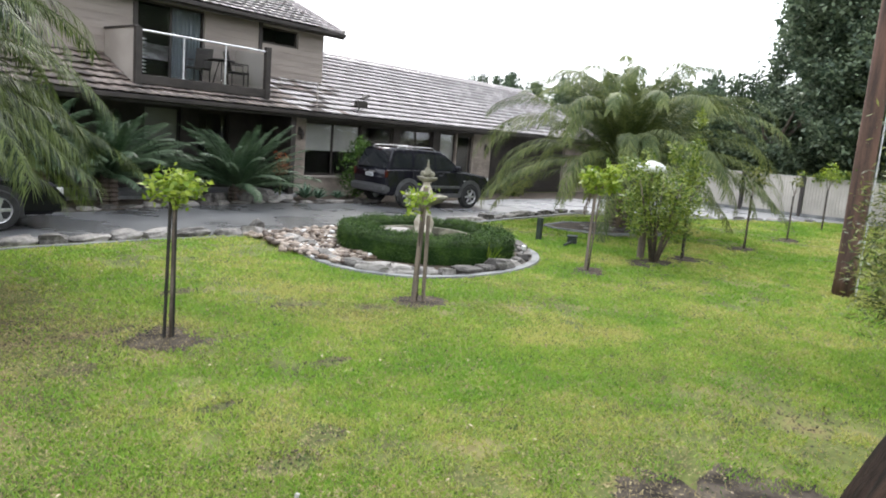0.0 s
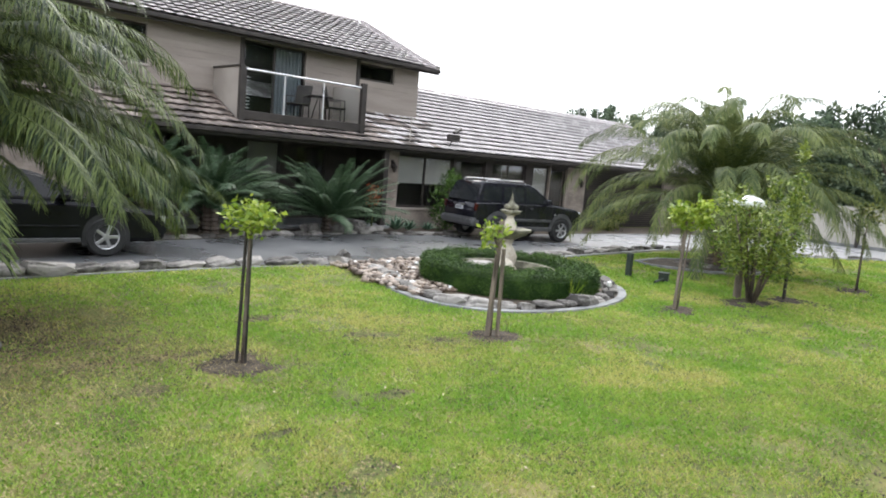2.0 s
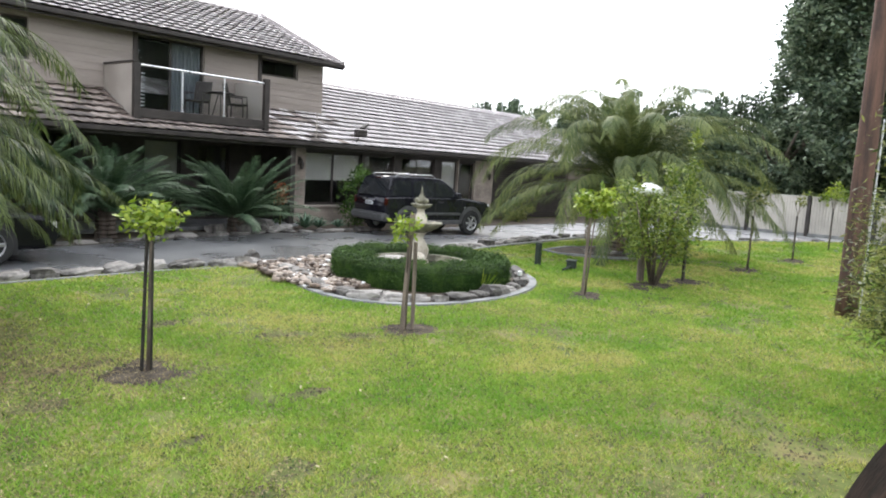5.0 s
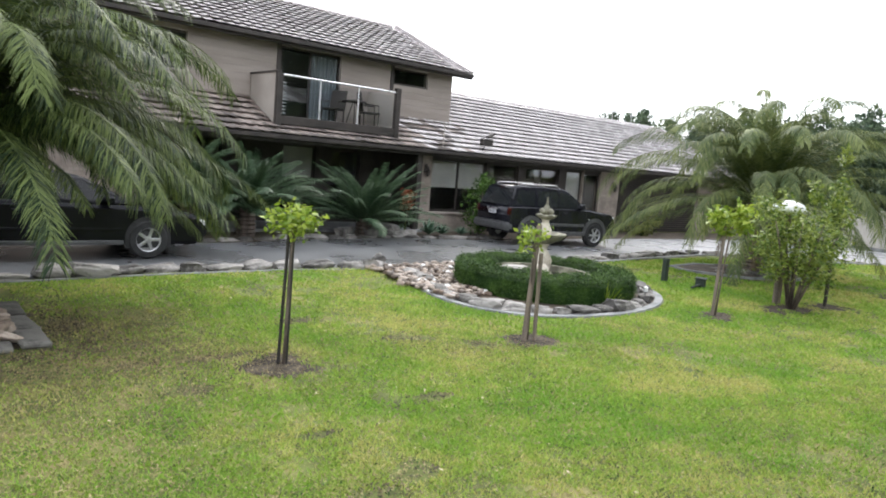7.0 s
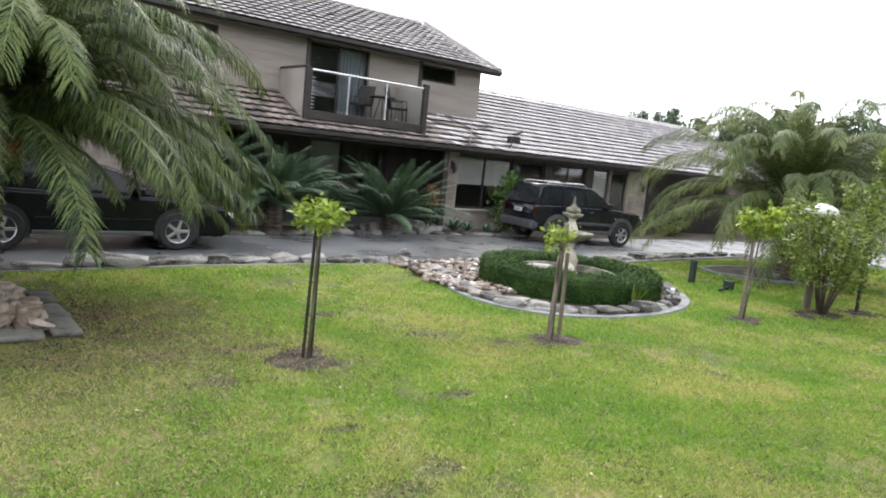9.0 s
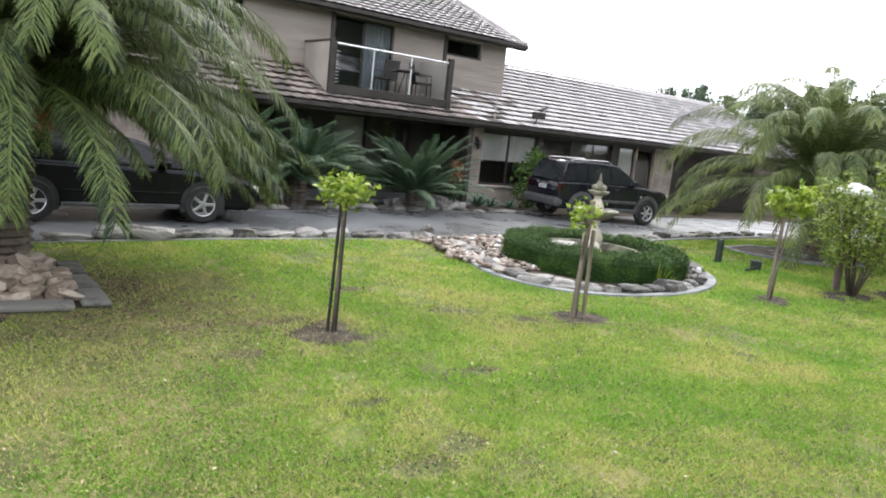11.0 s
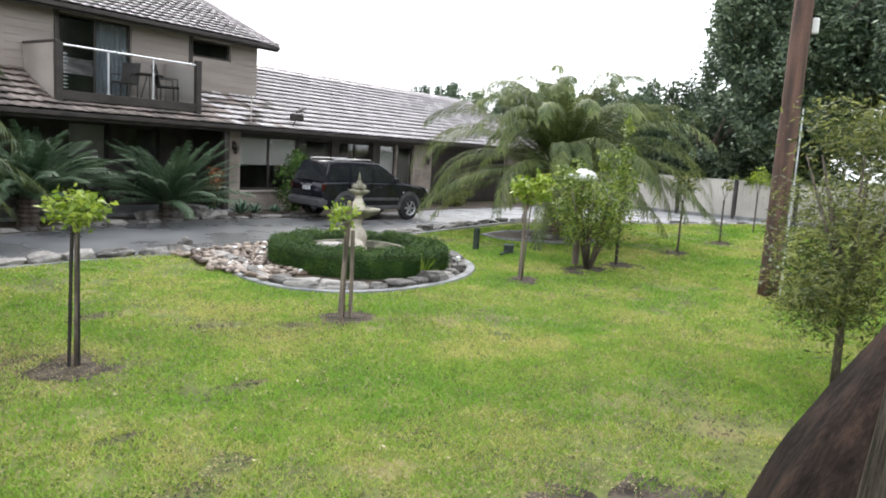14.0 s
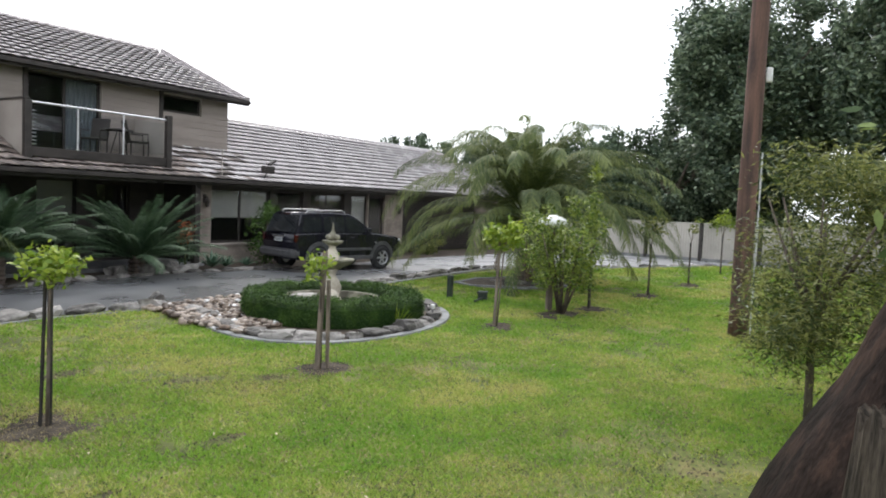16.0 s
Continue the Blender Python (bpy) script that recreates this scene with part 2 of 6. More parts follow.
M_BLIND = mat("cream_roller_blind", (0.3, 0.29, 0.265), (0.36, 0.345, 0.315), 2, 0.8, 0.1, 60)
M_ROOM_SHADE = mat("painted_room_shade", (0.02, 0.018, 0.017), (0.04, 0.035, 0.03), 1, 0.8, 0.1, 20)
M_STEEL = mat("brushed_steel", (0.62, 0.62, 0.63), (0.75, 0.75, 0.76), 5, 0.3, 0.05, 80, metal=1.0)
M_GLASS = glass_mat("clear_glass", (0.93, 0.95, 0.96))
M_BALGLASS = glass_mat("balustrade_glass", (0.85, 0.88, 0.9))
M_BALGLASS.node_tree.nodes["Principled BSDF"].inputs["IOR"].default_value = 1.25
M_FENCE = mat("cream_steel_fence", (0.37, 0.345, 0.305), (0.5, 0.47, 0.42), 0.8, 0.6, 0.1, 30, world_space=True)
M_POST = mat("weathered_hardwood", (0.1, 0.08, 0.065), (0.24, 0.19, 0.15), 2, 0.85, 0.5, 30, stretch=(6, 6, 0.8))
M_STAKE_DARK = mat("dark_stake", (0.008, 0.007, 0.006), (0.032, 0.027, 0.022), 3, 0.8, 0.4, 40, stretch=(5, 5, 1))
M_DEADFROND = mat("dead_frond", (0.05, 0.035, 0.022), (0.16, 0.115, 0.07), 4, 0.85, 0, 30)
M_POLE = mat("creosoted_pole", (0.04, 0.023, 0.018), (0.14, 0.075, 0.055), 1.6, 0.8, 0.7, 25, stretch=(5, 5, 0.5))
M_BARK = mat("dark_bark", (0.05, 0.038, 0.03), (0.17, 0.135, 0.11), 3, 0.9, 0.9, 18, stretch=(2, 2, 0.6))
M_STUMP = mat("old_stump_bark", (0.008, 0.0055, 0.0045), (0.045, 0.028, 0.021), 2.2, 0.9, 0.9, 16, c3=(0.024, 0.016, 0.013), stretch=(2.4, 2.4, 0.8), depth=0.03, spec=0.08)
M_DEADWOOD = mat("grey_dead_wood", (0.018, 0.015, 0.012), (0.09, 0.074, 0.058), 3, 0.85, 0.8, 24, stretch=(5, 5, 0.5), depth=0.02, spec=0.1)
M_STONE = mat("cream_cast_stone", (0.36, 0.31, 0.24), (0.62, 0.57, 0.48), 5, 0.8, 0.4, 35)
M_STONE_OLD = mat("lichened_cast_stone", (0.09, 0.085, 0.06), (0.27, 0.255, 0.19), 6, 0.85, 0.5, 35)
M_WHITE = mat("white_paint", (0.66, 0.66, 0.65), (0.8, 0.8, 0.79), 3, 0.5, 0.1, 40)
M_CARBLACK = mat("black_car_paint", (0.009, 0.009, 0.013), (0.014, 0.014, 0.02), 2, 0.12, 0, 60, rvar=0.04, spec=0.38)
M_SEDAN = mat("dull_black_car_paint", (0.004, 0.004, 0.006), (0.008, 0.008, 0.011), 2, 0.2, 0, 60, rvar=0.04, spec=0.18)
M_PLASTIC = mat("grey_plastic_trim", (0.05, 0.05, 0.052), (0.085, 0.085, 0.088), 6, 0.45, 0.1, 90)
M_CARGLASS = mat("tinted_car_glass", (0.014, 0.016, 0.018), (0.026, 0.028, 0.03), 2, 0.06, 0, 30, rvar=0.02, spec=0.7)
M_DARKGLASS = mat("dark_sedan_glass", (0.006, 0.006, 0.007), (0.01, 0.01, 0.011), 2, 0.08, 0, 30, rvar=0.02, spec=0.3)
M_TYRE = mat("tyre_rubber", (0.012, 0.012, 0.012), (0.028, 0.028, 0.028), 8, 0.85, 0.3, 60)
M_RIM = mat("alloy_rim", (0.4, 0.4, 0.41), (0.55, 0.55, 0.56), 6, 0.35, 0.05, 60, metal=0.9)
M_REDLENS = mat("red_lens", (0.03, 0.003, 0.003), (0.045, 0.004, 0.004), 8, 0.15, 0, 60)
M_CLEARLENS = mat("pale_lens", (0.5, 0.5, 0.5), (0.62, 0.62, 0.62), 8, 0.15, 0, 60)
M_PLATE = mat("number_plate", (0.55, 0.56, 0.58), (0.65, 0.66, 0.68), 8, 0.5, 0, 60)
M_GREENPOST = mat("dark_green_metal", (0.015, 0.025, 0.018), (0.03, 0.045, 0.032), 4, 0.6, 0.2, 40)
M_PALM = leafy("palm_fronds", (0.014, 0.033, 0.011), (0.15, 0.195, 0.058), 1.2, 0.45, 0.7, 0.35, 0.25)
M_PALM2 = leafy("pale_palm_fronds", (0.062, 0.095, 0.032), (0.21, 0.245, 0.085), 1.2, 0.5, 0.5, 0.33, 0.25)
M_RACHIS = mat("frond_stalk", (0.1, 0.13, 0.045), (0.2, 0.22, 0.09), 5, 0.5, 0.1, 40)
M_CYCAD = leafy("cycad_fronds", (0.035, 0.07, 0.035), (0.105, 0.16, 0.085), 2, 0.5, 0.4, 0.25, 0.3)
M_LIME = leafy("lime_leaves", (0.15, 0.24, 0.02), (0.34, 0.42, 0.06), 3, 0.4, 0.6, 0.4)
M_BUSH = leafy("bush_leaves", (0.08, 0.14, 0.02), (0.27, 0.33, 0.06), 2, 0.4, 0.6, 0.3)
M_HEDGE = leafy("hedge_leaves", (0.02, 0.05, 0.011), (0.075, 0.138, 0.026), 3, 0.6, 0.6, 0.15, 0.2)
M_TREE = leafy("evergreen_leaves", (0.045, 0.075, 0.045), (0.18, 0.23, 0.14), 1.0, 0.45, 0.6, 0.25)
M_CONIFER = leafy("conifer_leaves", (0.045, 0.075, 0.045), (0.13, 0.18, 0.105), 0.8, 0.6, 0.6, 0.2)
M_SHRUB = leafy("shrub_leaves", (0.045, 0.07, 0.016), (0.23, 0.245, 0.07), 2, 0.5, 0.6, 0.35)
M_SAPLING = leafy("sapling_leaves", (0.05, 0.085, 0.025), (0.2, 0.26, 0.085), 3, 0.5, 0.6, 0.3, 0.35)
M_CURTAIN = mat("blue_grey_curtain", (0.13, 0.15, 0.165), (0.19, 0.21, 0.225), 2, 0.9, 0.3, 20, stretch=(8, 8, 0.4))
M_WATER = mat("dark_water", (0.008, 0.01, 0.008), (0.015, 0.018, 0.013), 2, 0.08, 0.03, 12, rvar=0.03)
M_AGAVE = leafy("agave_leaves", (0.06, 0.11, 0.07), (0.16, 0.24, 0.16), 4, 0.5, 0.3, 0.1)
M_FLOWER = leafy("orange_bracts", (0.3, 0.06, 0.025), (0.5, 0.16, 0.07), 5, 0.5, 0.5, 0.3)
M_DATES = mat("orange_fruit", (0.25, 0.06, 0.015), (0.42, 0.14, 0.03), 8, 0.6, 0.2, 30)

# ---- ground ----
solid("ground", sheet(bmesh.new(), [(-400, -400), (400, -400), (400, 400), (-400, 400)], 0.0), M_LAWN,
      "patchy mown lawn of yellow-green grass", "lawn", kind="structure")

KERB = [(-14, 10.0), (-1.4, 10.35), (1.3, 10.6), (3.5, 10.6), (5.2, 10.35), (7.2, 10.7), (9.5, 10.1), (11.9, 10.25), (14, 10.45), (17.7, 10.75), (22, 8.3), (25, 6.95), (28, 5.5), (30.1, 3.6)]
FAR = [(30.1, 13.2), (20, 14.2), (11.2, 14.25), (9.2, 14.65), (5.9, 14.45), (3.9, 13.95), (-14, 13.9)]
solid("driveway", sheet(bmesh.new(), KERB + FAR, 0.006), M_ASPHALT, "wet dark asphalt driveway with sky sheen painted pale towards the fence", "driveway", kind="structure")
solid("garden_bed", sheet(bmesh.new(), FAR[::-1] + [(30.1, 16.1), (-14, 16.1)], 0.01), M_MULCH, "dark mulched garden bed along the house", "garden bed", kind="structure")


def soil_patch(x, y, rx, ry, seed):
    bm = bmesh.new()
    n = 140
    ring = []
    for j in range(n):
        t = 2 * math.pi * j / n
        c_, s_ = math.cos(t), math.sin(t)
        k = 0.75 + 0.45 * noise.noise(Vector((c_ * 1.6 + seed, s_ * 1.6, seed * 3.7))) + 0.14 * noise.noise(Vector((c_ * 7 + seed, s_ * 7, seed))) + 0.08 * noise.noise(Vector((c_ * 19 + seed, s_ * 19, seed)))
        ring.append(bm.verts.new((rx * k * math.cos(t), ry * k * math.sin(t), 0)))
    c = bm.verts.new((0, 0, 0.012))
    for j in range(n):
        bm.faces.new((ring[j], ring[(j + 1) % n], c))
    return solid("soil_patch", bm, M_SOIL, "bare brown soil patch worn in the lawn", "soil", kind="structure", loc=(x, y, 0.004 + 0.00006 * seed))


PATCHES = [(0.62, 5.3, 0.62, 0.5), (3.82, 5.05, 0.5, 0.42), (8.15, 4.95, 0.55, 0.4), (10.4, 4.75, 0.9, 0.5), (11.56, 4.56, 0.6, 0.4), (15.0, 4.4, 0.6, 0.4),
           (18.8, 4.35, 0.6, 0.4), (-2.2, 7.6, 1.3, 1.5), (1.2, 0.4, 1.2, 0.95)]
THIN = [(0.15, 5.8, 0.45, 0.22), (-0.55, 5.85, 0.4, 0.2), (-0.45, 4.95, 0.35, 0.18), (-0.9, 7.6, 0.3, 0.8), (-1.5, 5.9, 0.5, 0.3), (1.6, 6.9, 0.35, 0.2), (1.3, 3.9, 0.3, 0.14), (0.1, 3.6, 0.25, 0.15), (2.4, 5.65, 0.42, 0.3), (3.05, 5.1, 0.3, 0.25), (3.3, 0.5, 0.5, 0.4), (-0.2, 2.6, 0.35, 0.2), (0.3, 2.75, 0.3, 0.2)]
for i, (x, y, rx, ry) in enumerate(PATCHES):
    soil_patch(x, y, rx * 0.92, ry * 0.92, i * 2.3)

# ---- house ----
house = thing("house", (0, 0, 0), "two-storey tan house with dark timber trim and a tiled roof", "house")
EAVE_Y, EAVE_Z, RIDGE_Y, RIDGE_Z = 15.66, 2.50, 20.36, 4.80
WALL_Y = 16.15
X0, X1 = -13.0, 28.9
UX0, UX1 = -7.0, 12.93
UEAVE_Y, UEAVE_Z, URIDGE_Y, URIDGE_Z, UW = 17.16, 5.12, 21.6, 7.02, 17.56


def hwall(x0, x1, y0, y1, z0, z1, m=None, name="wall", label=""):
    return part(name, boxed(x0, x1, y0, y1, z0, z1), m or M_BRICK, house, label)


def brick_mat():
    m = mat("tan_brickwork", (0.2, 0.165, 0.14), (0.315, 0.268, 0.23), 2, 0.8, 0.3, 30, world_space=True)
    nt = m.node_tree
    N, L = nt.nodes, nt.links
    g = N.new("ShaderNodeNewGeometry")
    sp = N.new("ShaderNodeSeparateXYZ")
    cb = N.new("ShaderNodeCombineXYZ")
    L.new(g.outputs["Position"], sp.inputs[0])
    ad = N.new("ShaderNodeMath")
    L.new(sp.outputs[0], ad.inputs[0])
    L.new(sp.outputs[1], ad.inputs[1])
    L.new(ad.outputs[0], cb.inputs[0])
    L.new(sp.outputs[2], cb.inputs[1])
    br = N.new("ShaderNodeTexBrick")
    br.inputs["Scale"].default_value = 1
    br.inputs["Brick Width"].default_value, br.inputs["Row Height"].default_value, br.inputs["Mortar Size"].default_value = 0.24, 0.086, 0.008
    br.inputs["Color1"].default_value, br.inputs["Color2"].default_value, br.inputs["Mortar"].default_value = (1, 1, 1, 1), (0.8, 0.78, 0.76, 1), (0.75, 0.74, 0.72, 1)
    L.new(cb.outputs[0], br.inputs[0])
    b = N["Principled BSDF"]
    src = b.inputs["Base Color"].links[0].from_socket
    mx = N.new("ShaderNodeMix")
    mx.data_type, mx.blend_type = 'RGBA', 'MULTIPLY'
    mx.inputs[0].default_value = 0.8
    L.new(src, mx.inputs[6])
    L.new(br.outputs["Color"], mx.inputs[7])
    L.new(mx.outputs[2], b.inputs["Base Color"])
    return m


M_BRICK = brick_mat()
# front wall of the lower storey, right of the porch: pieces between the openings
OPEN = [(11.2, 13.5, 0.62, 2.24), (13.65, 15.0, 0.62, 2.24), (15.35, 17.1, 0.62, 2.24), (17.5, 18.45, 0.62, 2.24), (18.5, 19.5, 0.02, 2.2), (20.7, 26.6, 0.0, 2.15)]
x = 10.72
for a, b_, z0, z1 in OPEN:
    hwall(x, a, WALL_Y, WALL_Y + 0.24, 0, 2.55, M_BROWN if 13 < x < 17.3 else M_BRICK)
    if z0 > 0.1:
        hwall(a, b_, WALL_Y, WALL_Y + 0.24, 0, z0)
    hwall(a, b_, WALL_Y, WALL_Y + 0.24, z1, 2.55, M_BROWN)
    x = b_
hwall(x, X1, WALL_Y, WALL_Y + 0.24, 0, 2.55)
hwall(X0, 2.6, WALL_Y, WALL_Y + 0.24, 0, 2.55)
# porch recess, its returns and back wall in the same dark brown as the trim
PB = 17.7
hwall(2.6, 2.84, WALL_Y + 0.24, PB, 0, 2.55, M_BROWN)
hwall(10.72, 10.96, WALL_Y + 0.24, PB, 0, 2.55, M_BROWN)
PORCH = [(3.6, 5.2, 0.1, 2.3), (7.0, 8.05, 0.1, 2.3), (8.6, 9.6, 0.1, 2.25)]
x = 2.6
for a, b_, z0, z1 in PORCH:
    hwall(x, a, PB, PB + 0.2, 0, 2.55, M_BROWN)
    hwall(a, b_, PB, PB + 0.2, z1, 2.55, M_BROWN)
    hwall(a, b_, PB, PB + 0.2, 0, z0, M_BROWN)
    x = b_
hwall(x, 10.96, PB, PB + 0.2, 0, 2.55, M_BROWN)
part("porch_floor", boxed(2.6, 10.72, WALL_Y - 0.35, PB, 0.011, 0.1, bevel=0.01), M_CONC, house)
# ends and back
hwall(X1 - 0.24, X1, WALL_Y + 0.24, 24.6, 0, 2.55)
hwall(X0, X0 + 0.24, WALL_Y + 0.24, 24.6, 0, 2.55)
hwall(X0, X1, 24.6, 24.84, 0, 2.55)
for gx in (X0, X1 - 0.24):
    bm = bmesh.new()
    tri = [(WALL_Y + 0.05, 2.552), (24.8, 2.552), (RIDGE_Y, RIDGE_Z - 0.12)]
    s = [[bm.verts.new((gx + d, y, z)) for y, z in tri] for d in (0, 0.24)]
    bm.faces.new(s[0]); bm.faces.new(s[1][::-1])
    for i in range(3):
        bm.faces.new((s[0][i], s[0][(i + 1) % 3], s[1][(i + 1) % 3], s[1][i]))
    part("gable", bm, M_BRICK, house)


def window(x0, x1, z0, z1, y, panes, blind=0.0, sill=True, door=False, deep=1.0):
    """A framed opening: panes of glass, a roller blind drawn down by a share of the height, a near-black box behind for
    the room's shade.
    """
    w = part("door" if door else "window", boxed(x0, x1, y + 0.1, y + 0.15, z1 - 0.06, z1, bevel=0.004), M_BROWN, house)
    part("frame", boxed(x0, x1, y + 0.1, y + 0.15, z0, z0 + 0.07, bevel=0.004), M_BROWN, w)
    step = (x1 - x0) / panes
    for i in range(panes + 1):
        c = x0 + i * step
        part("frame", boxed(max(c - 0.03, x0), min(c + 0.03, x1), y + 0.098, y + 0.152, z0 + 0.07, z1 - 0.06), M_BROWN, w)
    for i in range(panes):
        g = part("pane", boxed(x0 + i * step + 0.03, x0 + (i + 1) * step - 0.03, y + 0.12, y + 0.126, z0 + 0.07, z1 - 0.06), M_GLASS, w)
        g.visible_shadow = False
        if blind:
            part("blind", boxed(x0 + i * step + 0.035, x0 + (i + 1) * step - 0.035, y + 0.145, y + 0.15, z1 - 0.06 - (z1 - z0 - 0.13) * blind, z1 - 0.06), M_BLIND, w, "cream roller blind")
    if sill:
        part("sill", boxed(x0 - 0.05, x1 + 0.05, y - 0.06, y + 0.1, z0 - 0.07, z0 - 0.002, bevel=0.01), M_PANEL, w, "pale brick sill")
    # open box behind the glass; the unlit room's shade is in its near-black colour
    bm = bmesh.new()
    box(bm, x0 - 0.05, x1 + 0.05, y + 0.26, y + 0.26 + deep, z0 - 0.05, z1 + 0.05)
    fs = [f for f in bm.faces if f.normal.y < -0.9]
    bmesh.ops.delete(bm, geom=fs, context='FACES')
    part("room_shade_box", bm, M_ROOM_SHADE, w)
    return w


window(11.2, 13.5, 0.62, 2.24, WALL_Y, 2, 0.54)
window(13.65, 15.0, 0.62, 2.24, WALL_Y, 1)
window(15.35, 17.1, 0.62, 2.24, WALL_Y, 2)
window(17.5, 18.45, 0.62, 2.24, WALL_Y, 1, 0.7)
window(18.5, 19.5, 0.02, 2.2, WALL_Y, 1, sill=False, door=True)
gd = part("garage_door", boxed(20.7, 26.6, WALL_Y + 0.1, WALL_Y + 0.13, 0.02, 0.08), M_BROWN, house, "dark brown ribbed roller door")
for i in range(23):
    part("slat", boxed(20.72, 26.58, WALL_Y + 0.1, WALL_Y + 0.135, 0.082 + i * 0.09, 0.082 + i * 0.09 + 0.082, bevel=0.012), M_BROWN, gd)
window(3.6, 5.2, 0.1, 2.3, PB, 2, sill=False, door=True)
window(7.0, 8.05, 0.1, 2.3, PB, 1, 0.42, sill=False)
window(8.6, 9.6, 0.1, 2.25, PB, 1, sill=False, door=True)
for px in (3.2, 10.5):
    part("porch_post", boxed(px - 0.09, px + 0.09, WALL_Y - 0.3, WALL_Y - 0.12, 0.1, 2.45, bevel=0.01), M_BROWN, house)

# eaves, soffit, gutter and roof planes
slope = (RIDGE_Z - EAVE_Z) / (RIDGE_Y - EAVE_Y)
part("soffit", boxed(X0 - 0.4, X1 + 0.4, EAVE_Y + 0.05, WALL_Y + 1.6, 2.552, 2.572), M_BROWN, house)
part("fascia", boxed(X0 - 0.4, X1 + 0.4, EAVE_Y + 0.03, EAVE_Y + 0.055, 2.3, 2.5), M_BROWN, house, "dark brown fascia board")
bm = bmesh.new()
prof = [(0, 0), (-0.11, 0.0), (-0.125, 0.02), (-0.125, 0.1), (-0.115, 0.11), (-0.105, 0.1), (-0.105, 0.022), (0, 0.02)]
s = [[bm.verts.new((gx, EAVE_Y + 0.028 + a, 2.37 + c)) for a, c in prof] for gx in (X0 - 0.4, X1 + 0.4)]
bm.faces.new(s[0][::-1]); bm.faces.new(s[1])
for i in range(len(prof)):
    j = (i + 1) % len(prof)
    bm.faces.new((s[0][i], s[0][j], s[1][j], s[1][i]))
part("gutter", bm, M_BROWN, house, "dark brown metal gutter")


def roof_sheet(x0, x1, ye, ze, yr, zr, drop=0.05):
    bm = bmesh.new()
    back = 2 * yr - ye
    a = [(x0, ye, ze - drop), (x1, ye, ze - drop), (x1, yr, zr - drop), (x0, yr, zr - drop)]
    b2 = [(x0, yr, zr - drop), (x1, yr, zr - drop), (x1, back, ze - drop), (x0, back, ze - drop)]
    for q in (a, b2):
        bm.faces.new([bm.verts.new(p) for p in q])
    return part("roof", bm, M_TILE_I, house, "weathered grey-brown tiled roof")


def lower_roof_sheet():
    """Under-sheet of the lower roof, cut away where the balcony is let into it."""
    bm = bmesh.new()
    at = lambda x, y: bm.verts.new((x, y, (EAVE_Z + slope * (y - EAVE_Y) if y <= RIDGE_Y else RIDGE_Z - slope * (y - RIDGE_Y)) - 0.05))
    for x0, x1, y0, y1 in ((X0 - 0.4, 5.85, EAVE_Y, RIDGE_Y), (9.7, X1 + 0.4, EAVE_Y, RIDGE_Y), (5.85, 9.7, EAVE_Y, 16.0), (5.85, 9.7, 17.8, RIDGE_Y),
                           (X0 - 0.4, X1 + 0.4, RIDGE_Y, 2 * RIDGE_Y - EAVE_Y)):
        bm.faces.new([at(x0, y0), at(x1, y0), at(x1, y1), at(x0, y1)])
    return part("roof", bm, M_TILE_I, house, "weathered grey-brown tiled roof")


lower_roof = lower_roof_sheet()
upper_roof = roof_sheet(UX0 - 0.5, UX1 + 0.5, UEAVE_Y, UEAVE_Z, URIDGE_Y, URIDGE_Z)

# upper storey: walls, openings, boards
UO = [(1.9, 4.12, 3.9, 4.86), (6.7, 8.65, 2.95, 4.95), (10.55, 11.92, 4.42, 4.93)]
x = UX0
for a, b_, z0, z1 in UO:
    hwall(x, a, UW + 0.02, UW + 0.22, 2.6, 5.1, M_PANEL)
    hwall(a, b_, UW + 0.02, UW + 0.22, 2.6, z0, M_PANEL)
    hwall(a, b_, UW + 0.02, UW + 0.22, z1, 5.1, M_PANEL)
    x = b_
hwall(x, UX1, UW + 0.02, UW + 0.22, 2.6, 5.1, M_PANEL)
hwall(UX1 - 0.2, UX1, UW + 0.22, 24.0, 2.6, 5.1, M_PANEL)
hwall(UX0, UX0 + 0.2, UW + 0.22, 24.0, 2.6, 5.1, M_PANEL)
hwall(UX0, UX1, 24.0, 24.2, 2.6, 5.1, M_PANEL)
for gx in (UX0, UX1 - 0.2):
    bm = bmesh.new()
    tri = [(UW + 0.02, 5.102), (24.2, 5.102), (URIDGE_Y, URIDGE_Z - 0.12)]
    s = [[bm.verts.new((gx + d, y, z)) for y, z in tri] for d in (0, 0.2)]
    bm.faces.new(s[0]); bm.faces.new(s[1][::-1])
    for i in range(3):
        bm.faces.new((s[0][i], s[0][(i + 1) % 3], s[1][(i + 1) % 3], s[1][i]))
    part("gable", bm, M_PANEL, house)
window(1.9, 4.12, 3.9, 4.86, UW, 2)
bd = window(6.7, 8.65, 2.95, 4.95, UW, 2, sill=False, door=True)
bm = bmesh.new()
cu = [(7.71 + 0.9 * i / 36, UW + 0.2 + 0.02 * math.sin(i * 1.4)) for i in range(37)]
for a, b_ in zip(cu, cu[1:]):
    bm.faces.new([bm.verts.new(p) for p in ((*a, 2.98), (*b_, 2.98), (*b_, 4.9), (*a, 4.9))])
part("curtain", bm, M_CURTAIN, bd, "blue-grey curtain behind the sliding door")
window(10.55, 11.92, 4.42, 4.93, UW, 1, sill=False)
# white blocks added behind the glass for the bright sky patches in this window
for x0, x1, z1 in ((2.45, 2.86, 4.26), (2.98, 3.22, 4.22)):
    solid("bright_patch_block", boxed(x0, x1, UW + 0.16, UW + 0.22, 3.901, z1, bevel=0.012), M_WHITE, "white block added for the bright patch in the upper window", "box", "boxes in the upper window")
